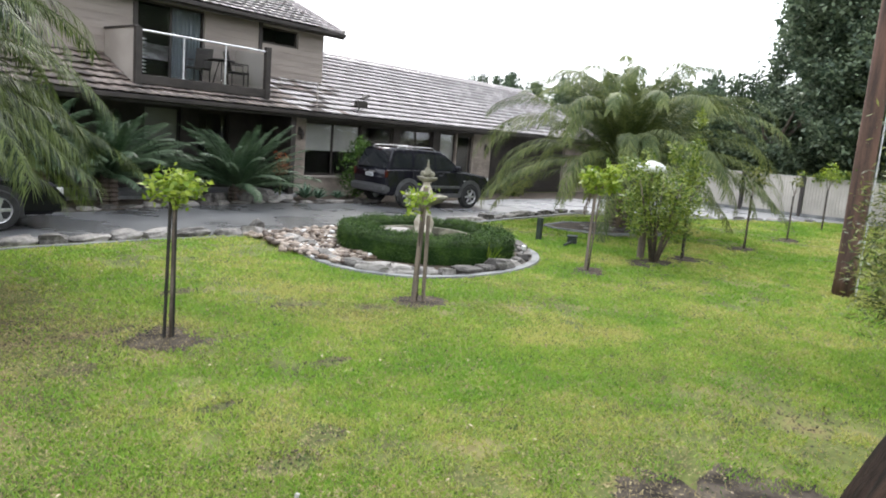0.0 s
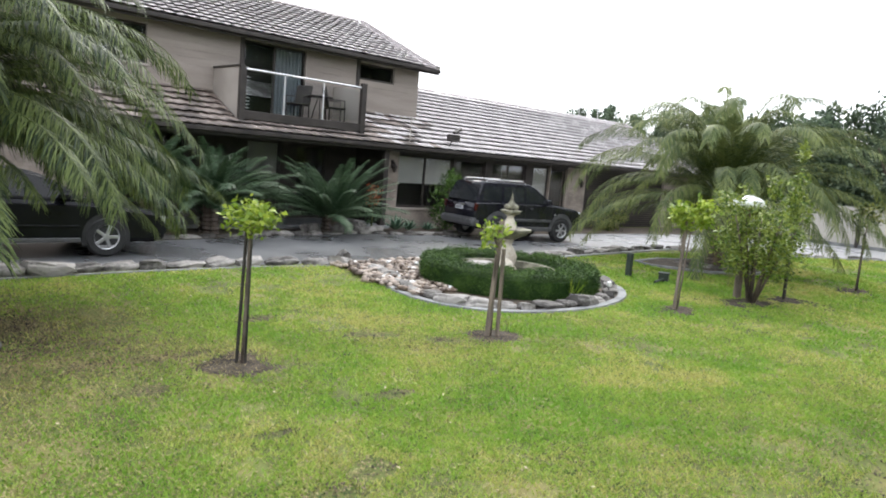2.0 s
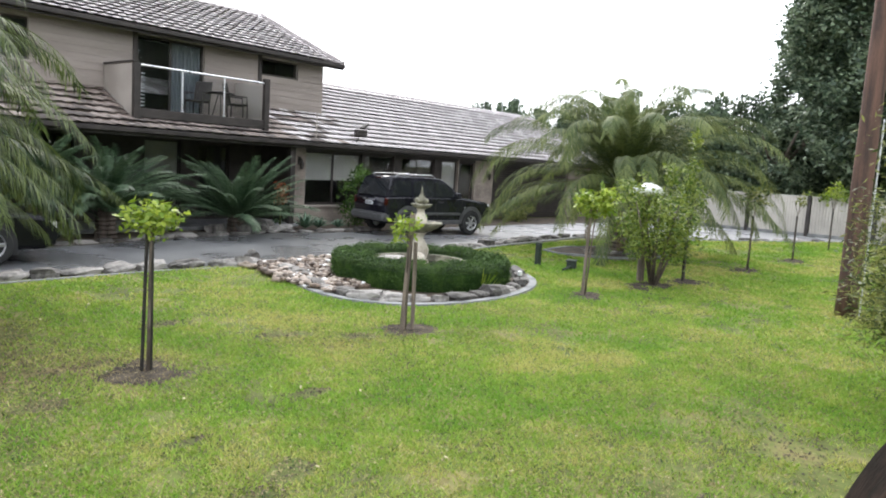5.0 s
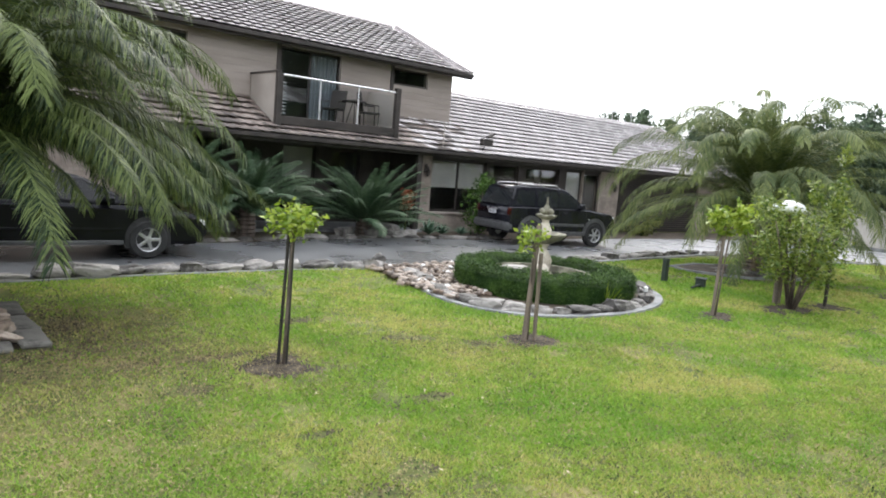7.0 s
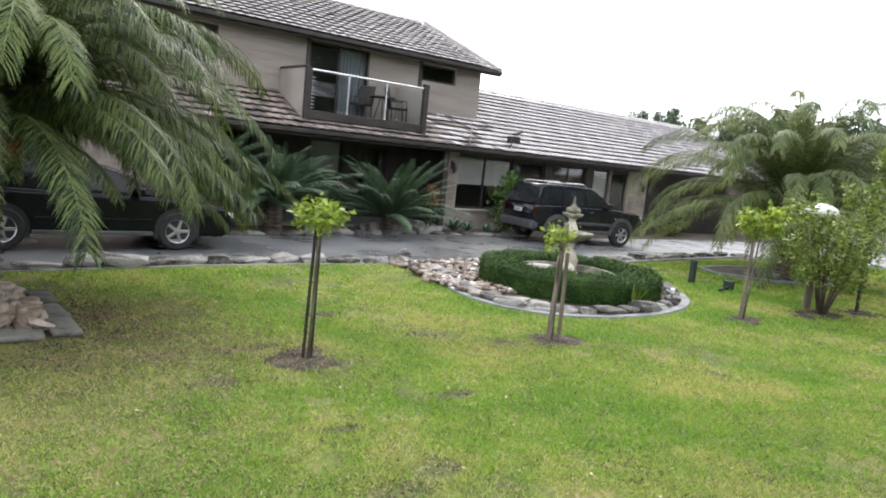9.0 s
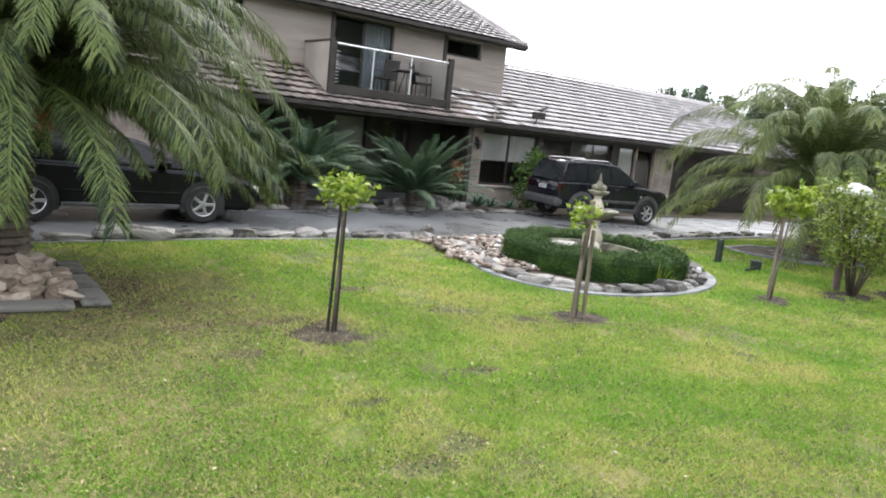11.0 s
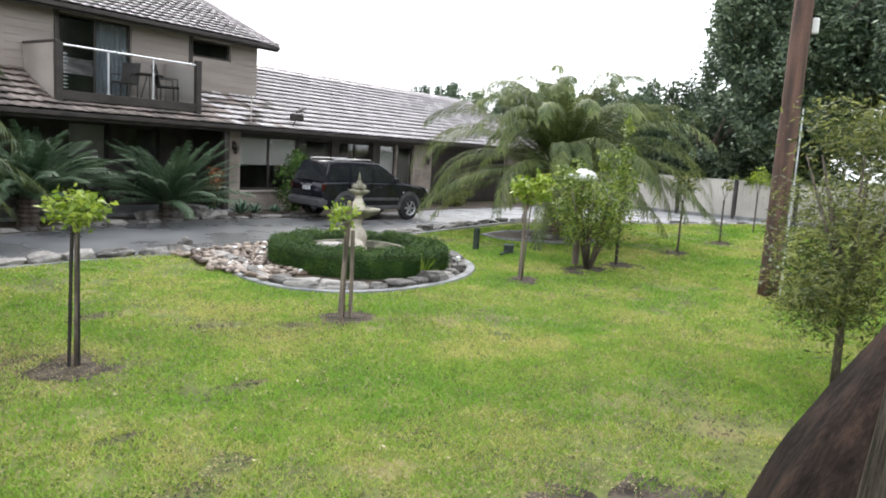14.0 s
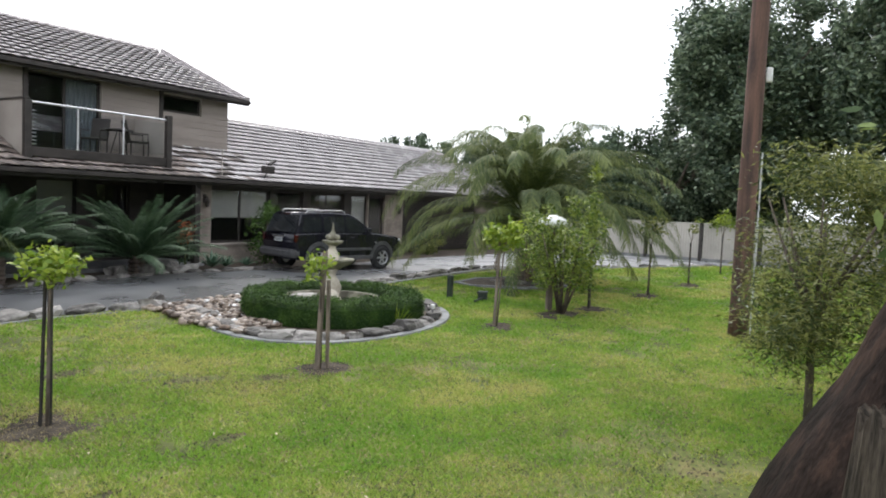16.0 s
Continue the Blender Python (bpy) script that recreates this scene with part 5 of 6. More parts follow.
# unseen tree belt added behind the camera to darken reflections in the upper windows
for i in range(13):
    big_tree(0.0 + 4.0 * i, -26.0 - 6.0 * (i % 2), 13.0 + (i * 5 % 3), 5.0, 50 + i, "unseen leafy tree added to darken window reflections", M_TREE, 156, 34, 0.9, 0.0)


def conifer(x, y, h, rad, seed):
    r = np.random.default_rng(seed)
    t = thing("conifer", (x, y, 0), "dark pointed conifer in a row behind the fence", "conifer", "row of conifers")
    part("trunk", tube(bmesh.new(), [(0, 0, 0), (0, 0, h * 0.95)], [0.16, 0.02], 8), M_BARK, t)
    n = 5200
    z = h * (1 - r.random(n) ** 0.62 * 0.98)
    w = rad * (1 - z / h) ** 0.55 * (0.75 + 0.25 * np.sin(z * 4 + seed))
    a = r.uniform(0, 6.28, n)
    q = w * r.random(n) ** 0.35
    V, F = leaves(np.stack([q * np.cos(a), q * np.sin(a), z], 1), 0.3, 0.3, 0.2, r, droop=-0.7)
    part_me("crown", quick_mesh("crown", V, F, M_CONIFER), None, t)


r_ = np.random.default_rng(9)
for i in range(30):
    conifer(36.2 + r_.normal(0, 0.5), 5.0 + i * 0.85, r_.uniform(5.9, 6.6), r_.uniform(1.9, 2.4), 100 + i)
# vine leaves over the fence top
V, F = leaves(clumps(40, (0, 0, 0), (0.3, 2.0, 0.22), 22, 0.08), 0.14, 0.7)
ob = new("vine", quick_mesh("vine", V, F, M_BUSH))
ob.location = (30.5, 5.4, 1.72)
tagged(ob, "light green vine spilling over the fence top", "vine")

# ---- vehicles ----
def wheel(parent, x, y, r, w, out, spokes=6):
    wh = part("wheel", lathe(bmesh.new(), [(r * 0.62, -w / 2), (r * 0.9, -w / 2), (r * 0.985, -w * 0.36), (r, -w * 0.2), (r, w * 0.2), (r * 0.985, w * 0.36), (r * 0.9, w / 2), (r * 0.62, w / 2)], 36, cap=False), M_TYRE, parent, "black tyre on an alloy wheel", smooth=False)
    wh.matrix_basis = pose(x, y, r, -90 if out > 0 else 90, 0, 0)
    part("rim", lathe(bmesh.new(), [(r * 0.62, w * 0.3), (r * 0.66, w * 0.46), (r * 0.63, w * 0.5), (r * 0.58, w * 0.42), (r * 0.54, w * 0.2), (0.001, w * 0.18)], 32), M_RIM, wh)
    for i in range(spokes):
        bm = boxed(0.02, r * 0.6, -0.028, 0.028, w * 0.3, w * 0.44, bevel=0.008)
        part("spoke", bm, M_RIM, wh).matrix_basis = pose(0, 0, 0, 0, 0, i * 360 / spokes)
    part("hub_cap", lathe(bmesh.new(), [(0.06, w * 0.3), (0.06, w * 0.46), (0.03, w * 0.48)], 16), M_RIM, wh)
    return wh


def arch(parent, x, y, r, out, m, width=0.1):
    """A flared half-ring over a wheel."""
    bm = bmesh.new()
    rings = []
    for i in range(13):
        t = math.pi * i / 12
        rings.append([bm.verts.new((x + q * math.cos(t), y + o * out, 0.36 + q * math.sin(t))) for q, o in ((r, -0.04), (r, 0.025), (r + width, 0.015), (r + width, -0.04))])
    for a, b_ in zip(rings, rings[1:]):
        for i in range(4):
            bm.faces.new((a[i], a[(i + 1) % 4], b_[(i + 1) % 4], b_[i]))
    bmesh.ops.recalc_face_normals(bm, faces=bm.faces)
    return part("wheel_arch", bm, m, parent)


def well(parent, x, y, r, out):
    bm = bmesh.new()
    n = 20
    c = [bm.verts.new((x + r * math.cos(math.pi * i / n), y, 0.36 + r * math.sin(math.pi * i / n))) for i in range(n + 1)]
    c += [bm.verts.new((x - r, y, 0.2)), bm.verts.new((x + r, y, 0.2))]
    bm.faces.new(c)
    return part("wheel_well", bm, M_TYRE, parent)


def side_pane(parent, pts, half, inset, lo, hi, s, m=None):
    """A pane laid on the sloping side of the cabin, 5 mm proud."""
    bm = bmesh.new()
    f = lambda x, z, o: bm.verts.new((x, s * (half - inset * (z - lo) / (hi - lo) + o), z))
    a = [f(x, z, 0.006) for x, z in pts]
    b_ = [f(x, z, -0.01) for x, z in pts]
    bm.faces.new(a); bm.faces.new(b_[::-1])
    n = len(pts)
    for i in range(n):
        bm.faces.new((a[i], a[(i + 1) % n], b_[(i + 1) % n], b_[i]))
    bmesh.ops.recalc_face_normals(bm, faces=bm.faces)
    return part("side_window", bm, m or M_CARGLASS, parent, "dark tinted glass")


def suv():
    """Boxy SUV, nose towards +x, its own right side at -y."""
    c = thing("suv", (13.56, 13.45, 0.006), "black boxy SUV with grey bumpers parked on the driveway", "car", rz=-10.5)
    W = 0.89
    body = [(-2.16, 0.52), (-2.12, 0.36), (2.0, 0.34), (2.2, 0.45), (2.23, 0.72), (2.16, 0.9), (2.02, 1.0), (1.05, 1.12), (-1.2, 1.14), (-2.14, 1.12), (-2.19, 0.9)]
    part("body", prism(bmesh.new(), body, -W, W, bevel=0.05, seg=3), M_CARBLACK, c, "glossy black bodywork")
    lo, hi, inset = 1.1, 1.72, 0.16
    cab = [(-2.13, 1.1), (1.02, 1.1), (0.2, 1.62), (0.02, 1.69), (-0.8, 1.72), (-1.75, 1.70), (-1.9, 1.66)]
    part("cabin", prism(bmesh.new(), cab, -W + 0.03, W - 0.03, inset=inset, bevel=0.035, seg=3), M_CARBLACK, c)
    h = W - 0.03
    for s in (-1, 1):
        side_pane(c, [(-1.93, 1.17), (-1.2, 1.16), (-1.16, 1.58), (-1.78, 1.58)], h, inset, lo, hi, s)
        side_pane(c, [(-1.1, 1.16), (-0.28, 1.15), (-0.26, 1.59), (-1.06, 1.59)], h, inset, lo, hi, s)
        side_pane(c, [(-0.2, 1.15), (0.82, 1.14), (0.2, 1.54), (0.02, 1.59), (-0.18, 1.6)], h, inset, lo, hi, s)
        part("roof_rail", tube(bmesh.new(), [(-1.65, s * 0.62, 1.71), (-1.6, s * 0.62, 1.765), (-0.25, s * 0.62, 1.775), (-0.1, s * 0.62, 1.7)], 0.012, 8), M_RIM, c, "silver roof rail")
        part("mirror", boxed(0.62, 0.76, s * (W + 0.02) - 0.09, s * (W + 0.02) + 0.09, 1.13, 1.29, bevel=0.03), M_CARBLACK, c)
        for wx in (-1.31, 1.31):
            well(c, wx, s * (W + 0.004), 0.43, s)
            arch(c, wx, s * W, 0.4, s, M_PLASTIC, 0.12)
            wheel(c, wx, s * 0.82, 0.36, 0.23, s).scale.x = 1.07
        part("side_moulding", boxed(-0.85, 0.85, s * W - 0.02, s * W + 0.02, 0.6, 0.68, bevel=0.012), M_PLASTIC, c, "grey side moulding")
        part("sill", boxed(-0.86, 0.86, s * W - 0.04, s * W + 0.015, 0.33, 0.45, bevel=0.012), M_PLASTIC, c)
        for hx in (-0.95, -0.1):
            part("door_handle", boxed(hx, hx + 0.2, s * W - 0.01, s * W + 0.03, 0.96, 1.0, bevel=0.01), M_CARBLACK, c)
        for dx in (-1.15, -0.23, 0.9):
            part("door_seam", boxed(dx - 0.005, dx + 0.005, s * W - 0.01, s * W + 0.002, 0.46, 1.1), M_TYRE, c)
        part("tail_light", boxed(-2.2, -2.06, s * 0.84 - 0.05, s * 0.84 + 0.052, 0.86, 1.08, bevel=0.02), M_REDLENS, c, "red tail light")
        part("headlight", boxed(1.98, 2.2, s * 0.68 - 0.17, s * 0.68 + 0.19, 0.78, 0.95, bevel=0.03), M_CLEARLENS, c, "clear headlight")
        part("indicator", boxed(1.0, 1.05, s * W - 0.01, s * W + 0.008, 0.82, 0.86), M_CLEARLENS, c)
    bm = bmesh.new()
    q = [(-2.142, 1.14, 0.76), (-2.142, 1.14, -0.76), (-1.925, 1.62, -0.66), (-1.925, 1.62, 0.66)]
    vs = [bm.verts.new((x - 0.006, y, z)) for x, z, y in q] + [bm.verts.new((x + 0.02, y, z)) for x, z, y in q]
    bm.faces.new(vs[:4]); bm.faces.new(vs[4:][::-1])
    for i in range(4):
        bm.faces.new((vs[i], vs[(i + 1) % 4], vs[4 + (i + 1) % 4], vs[4 + i]))
    bmesh.ops.recalc_face_normals(bm, faces=bm.faces)
    part("rear_window", bm, M_CARGLASS, c)
    bm = bmesh.new()
    q = [(1.0, 1.13, 0.78), (1.0, 1.13, -0.78), (0.22, 1.62, -0.66), (0.22, 1.62, 0.66)]
    vs = [bm.verts.new((x + 0.014, y, z)) for x, z, y in q] + [bm.verts.new((x - 0.02, y, z)) for x, z, y in q]
    bm.faces.new(vs[:4]); bm.faces.new(vs[4:][::-1])
    for i in range(4):
        bm.faces.new((vs[i], vs[(i + 1) % 4], vs[4 + (i + 1) % 4], vs[4 + i]))
    bmesh.ops.recalc_face_normals(bm, faces=bm.faces)
    part("windscreen", bm, M_CARGLASS, c)
    part("rear_bumper", boxed(-2.3, -2.0, -0.9, 0.9, 0.42, 0.66, bevel=0.05, seg=3), M_PLASTIC, c, "grey plastic rear bumper")
    part("front_bumper", boxed(1.98, 2.3, -0.9, 0.9, 0.36, 0.66, bevel=0.06, seg=3), M_PLASTIC, c)
    pl = part("number_plate", boxed(-2.21, -2.185, -0.19, 0.19, 0.86, 0.97, bevel=0.004), M_PLATE, c, "pale number plate")
    for i in range(5):
        part("bar", boxed(-2.214, -2.211, -0.14 + i * 0.06, -0.105 + i * 0.06, 0.885, 0.945), M_TYRE, pl)
    part("tailgate_garnish", boxed(-2.215, -2.18, -0.3, 0.3, 0.99, 1.03, bevel=0.008), M_STEEL, c, "chrome tailgate strip")
    part("wiper", tube(bmesh.new(), [(-2.17, 0.0, 1.15), (-2.1, 0.34, 1.24)], 0.01, 6), M_TYRE, c)
    c.scale = (0.9, 0.92, 0.975)
    part("brake_light", boxed(-1.93, -1.885, -0.14, 0.14, 1.635, 1.665), M_REDLENS, c)
    return c


def sedan():
    c = thing("sedan", (0.14, 12.85, 0.006), "black sedan with bright alloy wheels parked on the driveway", "car")
    W = 0.9
    body = [(-2.36, 0.5), (-2.3, 0.26), (2.25, 0.24), (2.4, 0.36), (2.42, 0.6), (2.25, 0.78), (1.1, 0.92), (-1.3, 0.98), (-2.25, 1.0), (-2.38, 0.86)]
    part("body", prism(bmesh.new(), body, -W, W, bevel=0.07, seg=3), M_SEDAN, c, "glossy black bodywork")
    lo, hi, inset = 0.94, 1.44, 0.2
    cab = [(-1.95, 0.94), (1.25, 0.9), (0.3, 1.38), (-0.1, 1.44), (-0.75, 1.43), (-1.25, 1.34)]
    part("cabin", prism(bmesh.new(), cab, -W + 0.05, W - 0.05, inset=inset, bevel=0.05, seg=3), M_SEDAN, c)
    h = W - 0.05
    for s in (-1, 1):
        side_pane(c, [(-1.5, 1.0), (-0.5, 1.0), (-0.48, 1.37), (-0.75, 1.37), (-1.15, 1.28)], h, inset, lo, hi, s, M_DARKGLASS)
        side_pane(c, [(-0.42, 1.0), (0.85, 0.98), (0.28, 1.32), (-0.1, 1.38), (-0.4, 1.38)], h, inset, lo, hi, s, M_DARKGLASS)
        part("mirror", boxed(0.6, 0.75, s * (W + 0.02) - 0.09, s * (W + 0.02) + 0.09, 0.96, 1.08, bevel=0.03), M_SEDAN, c)
        for wx in (-1.335, 1.335):
            well(c, wx, s * (W + 0.004), 0.39, s)
            wheel(c, wx, s * 0.82, 0.34, 0.22, s, 5)
        part("sill", boxed(-0.92, 0.92, s * W - 0.04, s * W + 0.01, 0.26, 0.33, bevel=0.01), M_PLASTIC, c)
        for hx in (-0.75, 0.2):
            part("door_handle", boxed(hx, hx + 0.2, s * W - 0.01, s * W + 0.03, 0.8, 0.835, bevel=0.01), M_SEDAN, c)
        part("side_moulding", boxed(-0.9, 0.9, s * W - 0.01, s * W + 0.012, 0.5, 0.54, bevel=0.005), M_SEDAN, c)
        part("tail_light", boxed(-2.4, -2.2, s * 0.68 - 0.18, s * 0.68 + 0.2, 0.74, 0.9, bevel=0.03), M_REDLENS, c, "red tail light")
        part("headlight", boxed(2.15, 2.37, s * 0.66 - 0.2, s * 0.66 + 0.2, 0.56, 0.7, bevel=0.03), M_CLEARLENS, c, "clear headlight")
    return c


suv()
sedan()

# ---- balcony furniture, lamps and roof fittings ----
def balcony_chair(x, y, rz):
    c = thing("outdoor_chair", (x, y, BZ + 0.081), "dark outdoor armchair on the balcony", "chair", "balcony chairs", rz=rz)
    part("seat", boxed(-0.25, 0.25, -0.25, 0.25, 0.4, 0.45, bevel=0.015), M_BROWN, c)
    b_ = part("backrest", boxed(-0.25, 0.25, 0.0, 0.03, 0, 0.55, bevel=0.012), M_BROWN, c)
    b_.matrix_basis = pose(0, 0.23, 0.452, -12, 0, 0)
    for sx in (-0.23, 0.23):
        for sy in (-0.22, 0.22):
            part("leg", tube(bmesh.new(), [(sx, sy, 0), (sx, sy, 0.4)], 0.016, 8), M_BROWN, c)
        part("armrest", tube(bmesh.new(), [(sx * 1.1, -0.2, 0.45), (sx * 1.15, -0.2, 0.64), (sx * 1.15, 0.25, 0.66)], 0.016, 8), M_BROWN, c)
    return c


balcony_chair(9.15, 16.7, 70)
balcony_chair(8.1, 17.0, -60)
tb = thing("outdoor_table", (8.65, 16.75, BZ + 0.081), "small round dark balcony table", "table")
part("tabletop", lathe(bmesh.new(), [(0.33, 0.68), (0.35, 0.7), (0.33, 0.72)], 28), M_BROWN, tb)
for i in range(3):
    a = i * 2.094
    part("leg", tube(bmesh.new(), [(0.26 * math.cos(a), 0.26 * math.sin(a), 0), (0.06 * math.cos(a), 0.06 * math.sin(a), 0.68)], 0.014, 8), M_BROWN, tb)


def wall_lantern(x, y, z):
    w = thing("wall_lantern", (x, y, z), "dark metal lantern on the brick pillar", "lamp", "wall lanterns")
    part("bracket", boxed(-0.04, 0.04, -0.12, 0, 0.1, 0.14, bevel=0.006), M_BROWN, w)
    part("back_plate", boxed(-0.06, 0.06, -0.015, 0, -0.05, 0.2, bevel=0.005), M_BROWN, w)
    part("lantern_body", lathe(bmesh.new(), [(0.04, -0.17), (0.075, -0.02), (0.085, 0.0), (0.03, 0.08), (0.012, 0.1)], 6), M_BROWN, w).location = (0, -0.12, 0)


wall_lantern(10.95, WALL_Y - 0.001, 1.85)
wall_lantern(20.3, WALL_Y - 0.001, 1.75)

fl_ = thing("roof_floodlight", (13.1, EAVE_Y + 0.2, EAVE_Z + 0.08), "dark floodlight and sensor on a roof bracket", "floodlight")
part("bracket", tube(bmesh.new(), [(-0.18, 0, 0.0), (-0.05, 0, 0.2)], 0.018, 8), M_BROWN, fl_)
part("head", boxed(-0.22, 0.22, -0.1, 0.1, 0.2, 0.42, bevel=0.03), M_BROWN, fl_)
hd = part("hood", boxed(-0.02, 0.3, -0.09, 0.09, 0, 0.07, bevel=0.02), M_BROWN, fl_)
hd.matrix_basis = pose(0.05, 0, 0.44, 0, -30, 0)
pp = thing("vent_pipe", (11.25, EAVE_Y + 0.12, EAVE_Z), "thin pale vent pipe rising from the eave", "pipe")
part("pipe", tube(bmesh.new(), [(0, 0, 0), (0, 0, 0.85)], 0.02, 8), M_PANEL, pp)


def tv_antenna(x, h, boom):
    ant = thing("tv_antenna", (x, RIDGE_Y, RIDGE_Z), "thin pale metal television antenna on the ridge", "antenna", "antennas on the ridge")
    part("mast", tube(bmesh.new(), [(0, 0, 0), (0, 0, h)], 0.02, 6), M_STEEL, ant)
    for i in range(6):
        part("element", tube(bmesh.new(), [(boom * (i - 2.5) / 2.5, -0.3, h - 0.05), (boom * (i - 2.5) / 2.5, 0.3, h - 0.05)], 0.01, 5), M_STEEL, ant)
    part("boom", tube(bmesh.new(), [(-boom * 1.1, 0, h - 0.05), (boom * 1.1, 0, h - 0.05)], 0.014, 6), M_STEEL, ant)


tv_antenna(25.4, 0.5, 0.35)
tv_antenna(26.9, 0.75, 0.4)

# ---- roof tiles ----
def tile_mesh(name, m, w=0.3, l=0.42, t=0.022):
    """One roll tile: a wave across, thick at its lower edge."""
    n = 8
    V, F = [], []
    for k_, (f, dz) in enumerate(((0, 0.07), (1, 0.0))):
        for i in range(n + 1):
            u = i / n
            wave = 0.015 * max(0.0, math.sin(math.pi * min(1, u / 0.45))) if u < 0.45 else -0.006 * math.sin(math.pi * (u - 0.45) / 0.55)
            V.append((u * w * 1.02, f * l, dz + wave))
    for i in range(n + 1):
        V.append((V[i][0], V[i][1] + 0.002, V[i][2] - 0.009))
    for i in range(n):
        F.append((i, i + 1, n + 2 + i, n + 1 + i))
        F.append((2 * n + 2 + i, 2 * n + 3 + i, i + 1, i))
    return np.array(V), np.array(F)


TV, TF = tile_mesh("tile", M_TILE)


def tiling(x0, x1, ye, ze, yr, zr, near, parent, skip=None, mossy=None):
    L = math.hypot(yr - ye, zr - ze)
    a = math.atan2(zr - ze, yr - ye)
    rows, cols, step = int(L / 0.34), int((x1 - x0) / 0.3), 0.34
    me = {}
    for key, m in (("plain", M_TILE), ("moss", M_TILE_MOSS)):
        me[key] = quick_mesh("tile", TV, TF, m)
    rest = {"plain": [], "moss": []}
    r = np.random.default_rng(17)
    count = 0
    for i in range(rows + 1):
        for j in range(cols):
            x, s = x0 + j * 0.3, i * step - 0.06
            y, z = ye + s * math.cos(a), ze + s * math.sin(a)
            if s > L - 0.2 or (skip and skip(x, y, z)):
                continue
            key = "moss" if mossy and mossy(x, y, r) else "plain"
            tilt = r.normal(0, 0.006)
            if near(x, i) and count < 300:
                count += 1
                ob = new("tile", me[key])
                ob.parent = parent
                ob.matrix_basis = pose(x, y, z + r.normal(0, 0.003), math.degrees(a + tilt), 0, 0)
            else:
                c, s_ = math.cos(a + tilt), math.sin(a + tilt)
                v = TV.copy()
                v = np.stack([v[:, 0] + x, v[:, 1] * c - v[:, 2] * s_ + y, v[:, 1] * s_ + v[:, 2] * c + z], 1)
                rest[key].append(v)
    for key, lst in rest.items():
        if lst:
            V = np.concatenate(lst)
            F = (TF[None] + (np.arange(len(lst)) * len(TV))[:, None, None]).reshape(-1, 4)
            ob = part_me("roof_tiles", quick_mesh("roof_tiles", V, F, M_TILE_I if key == "plain" else M_TILE_MOSS), None, parent)
            tagged(ob, "rows of weathered roll tiles" if key == "plain" else "rows of mossy red-brown roll tiles", kind="stuff")
    # ridge caps
    for j in range(int((x1 - x0) / 0.4)):
        bm = bmesh.new()
        rr = []
        for f, q in ((0, 0.13), (0.42, 0.115)):
            rr.append([bm.verts.new((f, q * math.cos(t), q * 0.75 * math.sin(t))) for t in (math.pi * k_ / 6 for k_ in range(7))])
        for k_ in range(6):
            bm.faces.new((rr[0][k_], rr[0][k_ + 1], rr[1][k_ + 1], rr[1][k_]))
        if j == 0:
            cap = bpy.data.meshes.new("ridge_cap")
            bm.to_mesh(cap)
            cap.materials.append(M_TILE)
        bm.free()
        ob = new("ridge_cap", cap)
        ob.parent = parent
        ob.location = (x0 + j * 0.4, yr, zr - 0.03)


def under_upper(x, y, z):
    return (UX0 + 0.1 < x < UX1 - 0.15 and y > UW - 0.1) or (BX0 - 0.2 < x < BX1 - 0.1 and y > BY - 0.1)


tiling(X0 - 0.4, X1 + 0.4, EAVE_Y, EAVE_Z, RIDGE_Y, RIDGE_Z, lambda x, i: 2.0 < x < 20 and i < 5, lower_roof, under_upper,
       lambda x, y, r: x < 14.5 and r.random() < 1.15 - max(0, (x - 9.6) * 0.33) + 0.5 * noise.noise(Vector((x * 0.7, y * 1.2, 3))))
tiling(UX0 - 0.5, UX1 + 0.5, UEAVE_Y, UEAVE_Z, URIDGE_Y, URIDGE_Z, lambda x, i: 4.0 < x < 13.5 and i < 9, upper_roof)


# verge caps along the gable edges
def verge(x, ye, ze, yr, zr, parent):
    L = math.hypot(yr - ye, zr - ze)
    a = math.atan2(zr - ze, yr - ye)
    n = int(L / 0.38)
    bm = bmesh.new()
    box(bm, -0.13, 0.05, 0, 0.4, -0.1, 0.095, bevel=0.02)
    cap = bpy.data.meshes.new("verge_tile")
    bm.to_mesh(cap)
    bm.free()
    cap.materials.append(M_TILE)
    for i in range(n + 1):
        ob = new("verge_tile", cap)
        ob.parent = parent
        s_ = min(i * 0.38, L - 0.4)
        ob.matrix_basis = pose(x, ye + s_ * math.cos(a), ze + s_ * math.sin(a) + 0.003 * (i % 2), math.degrees(a), 0, 0)


verge(UX1 + 0.5, UEAVE_Y, UEAVE_Z, URIDGE_Y, URIDGE_Z, upper_roof)
verge(X1 + 0.4, EAVE_Y, EAVE_Z, RIDGE_Y, RIDGE_Z, lower_roof)

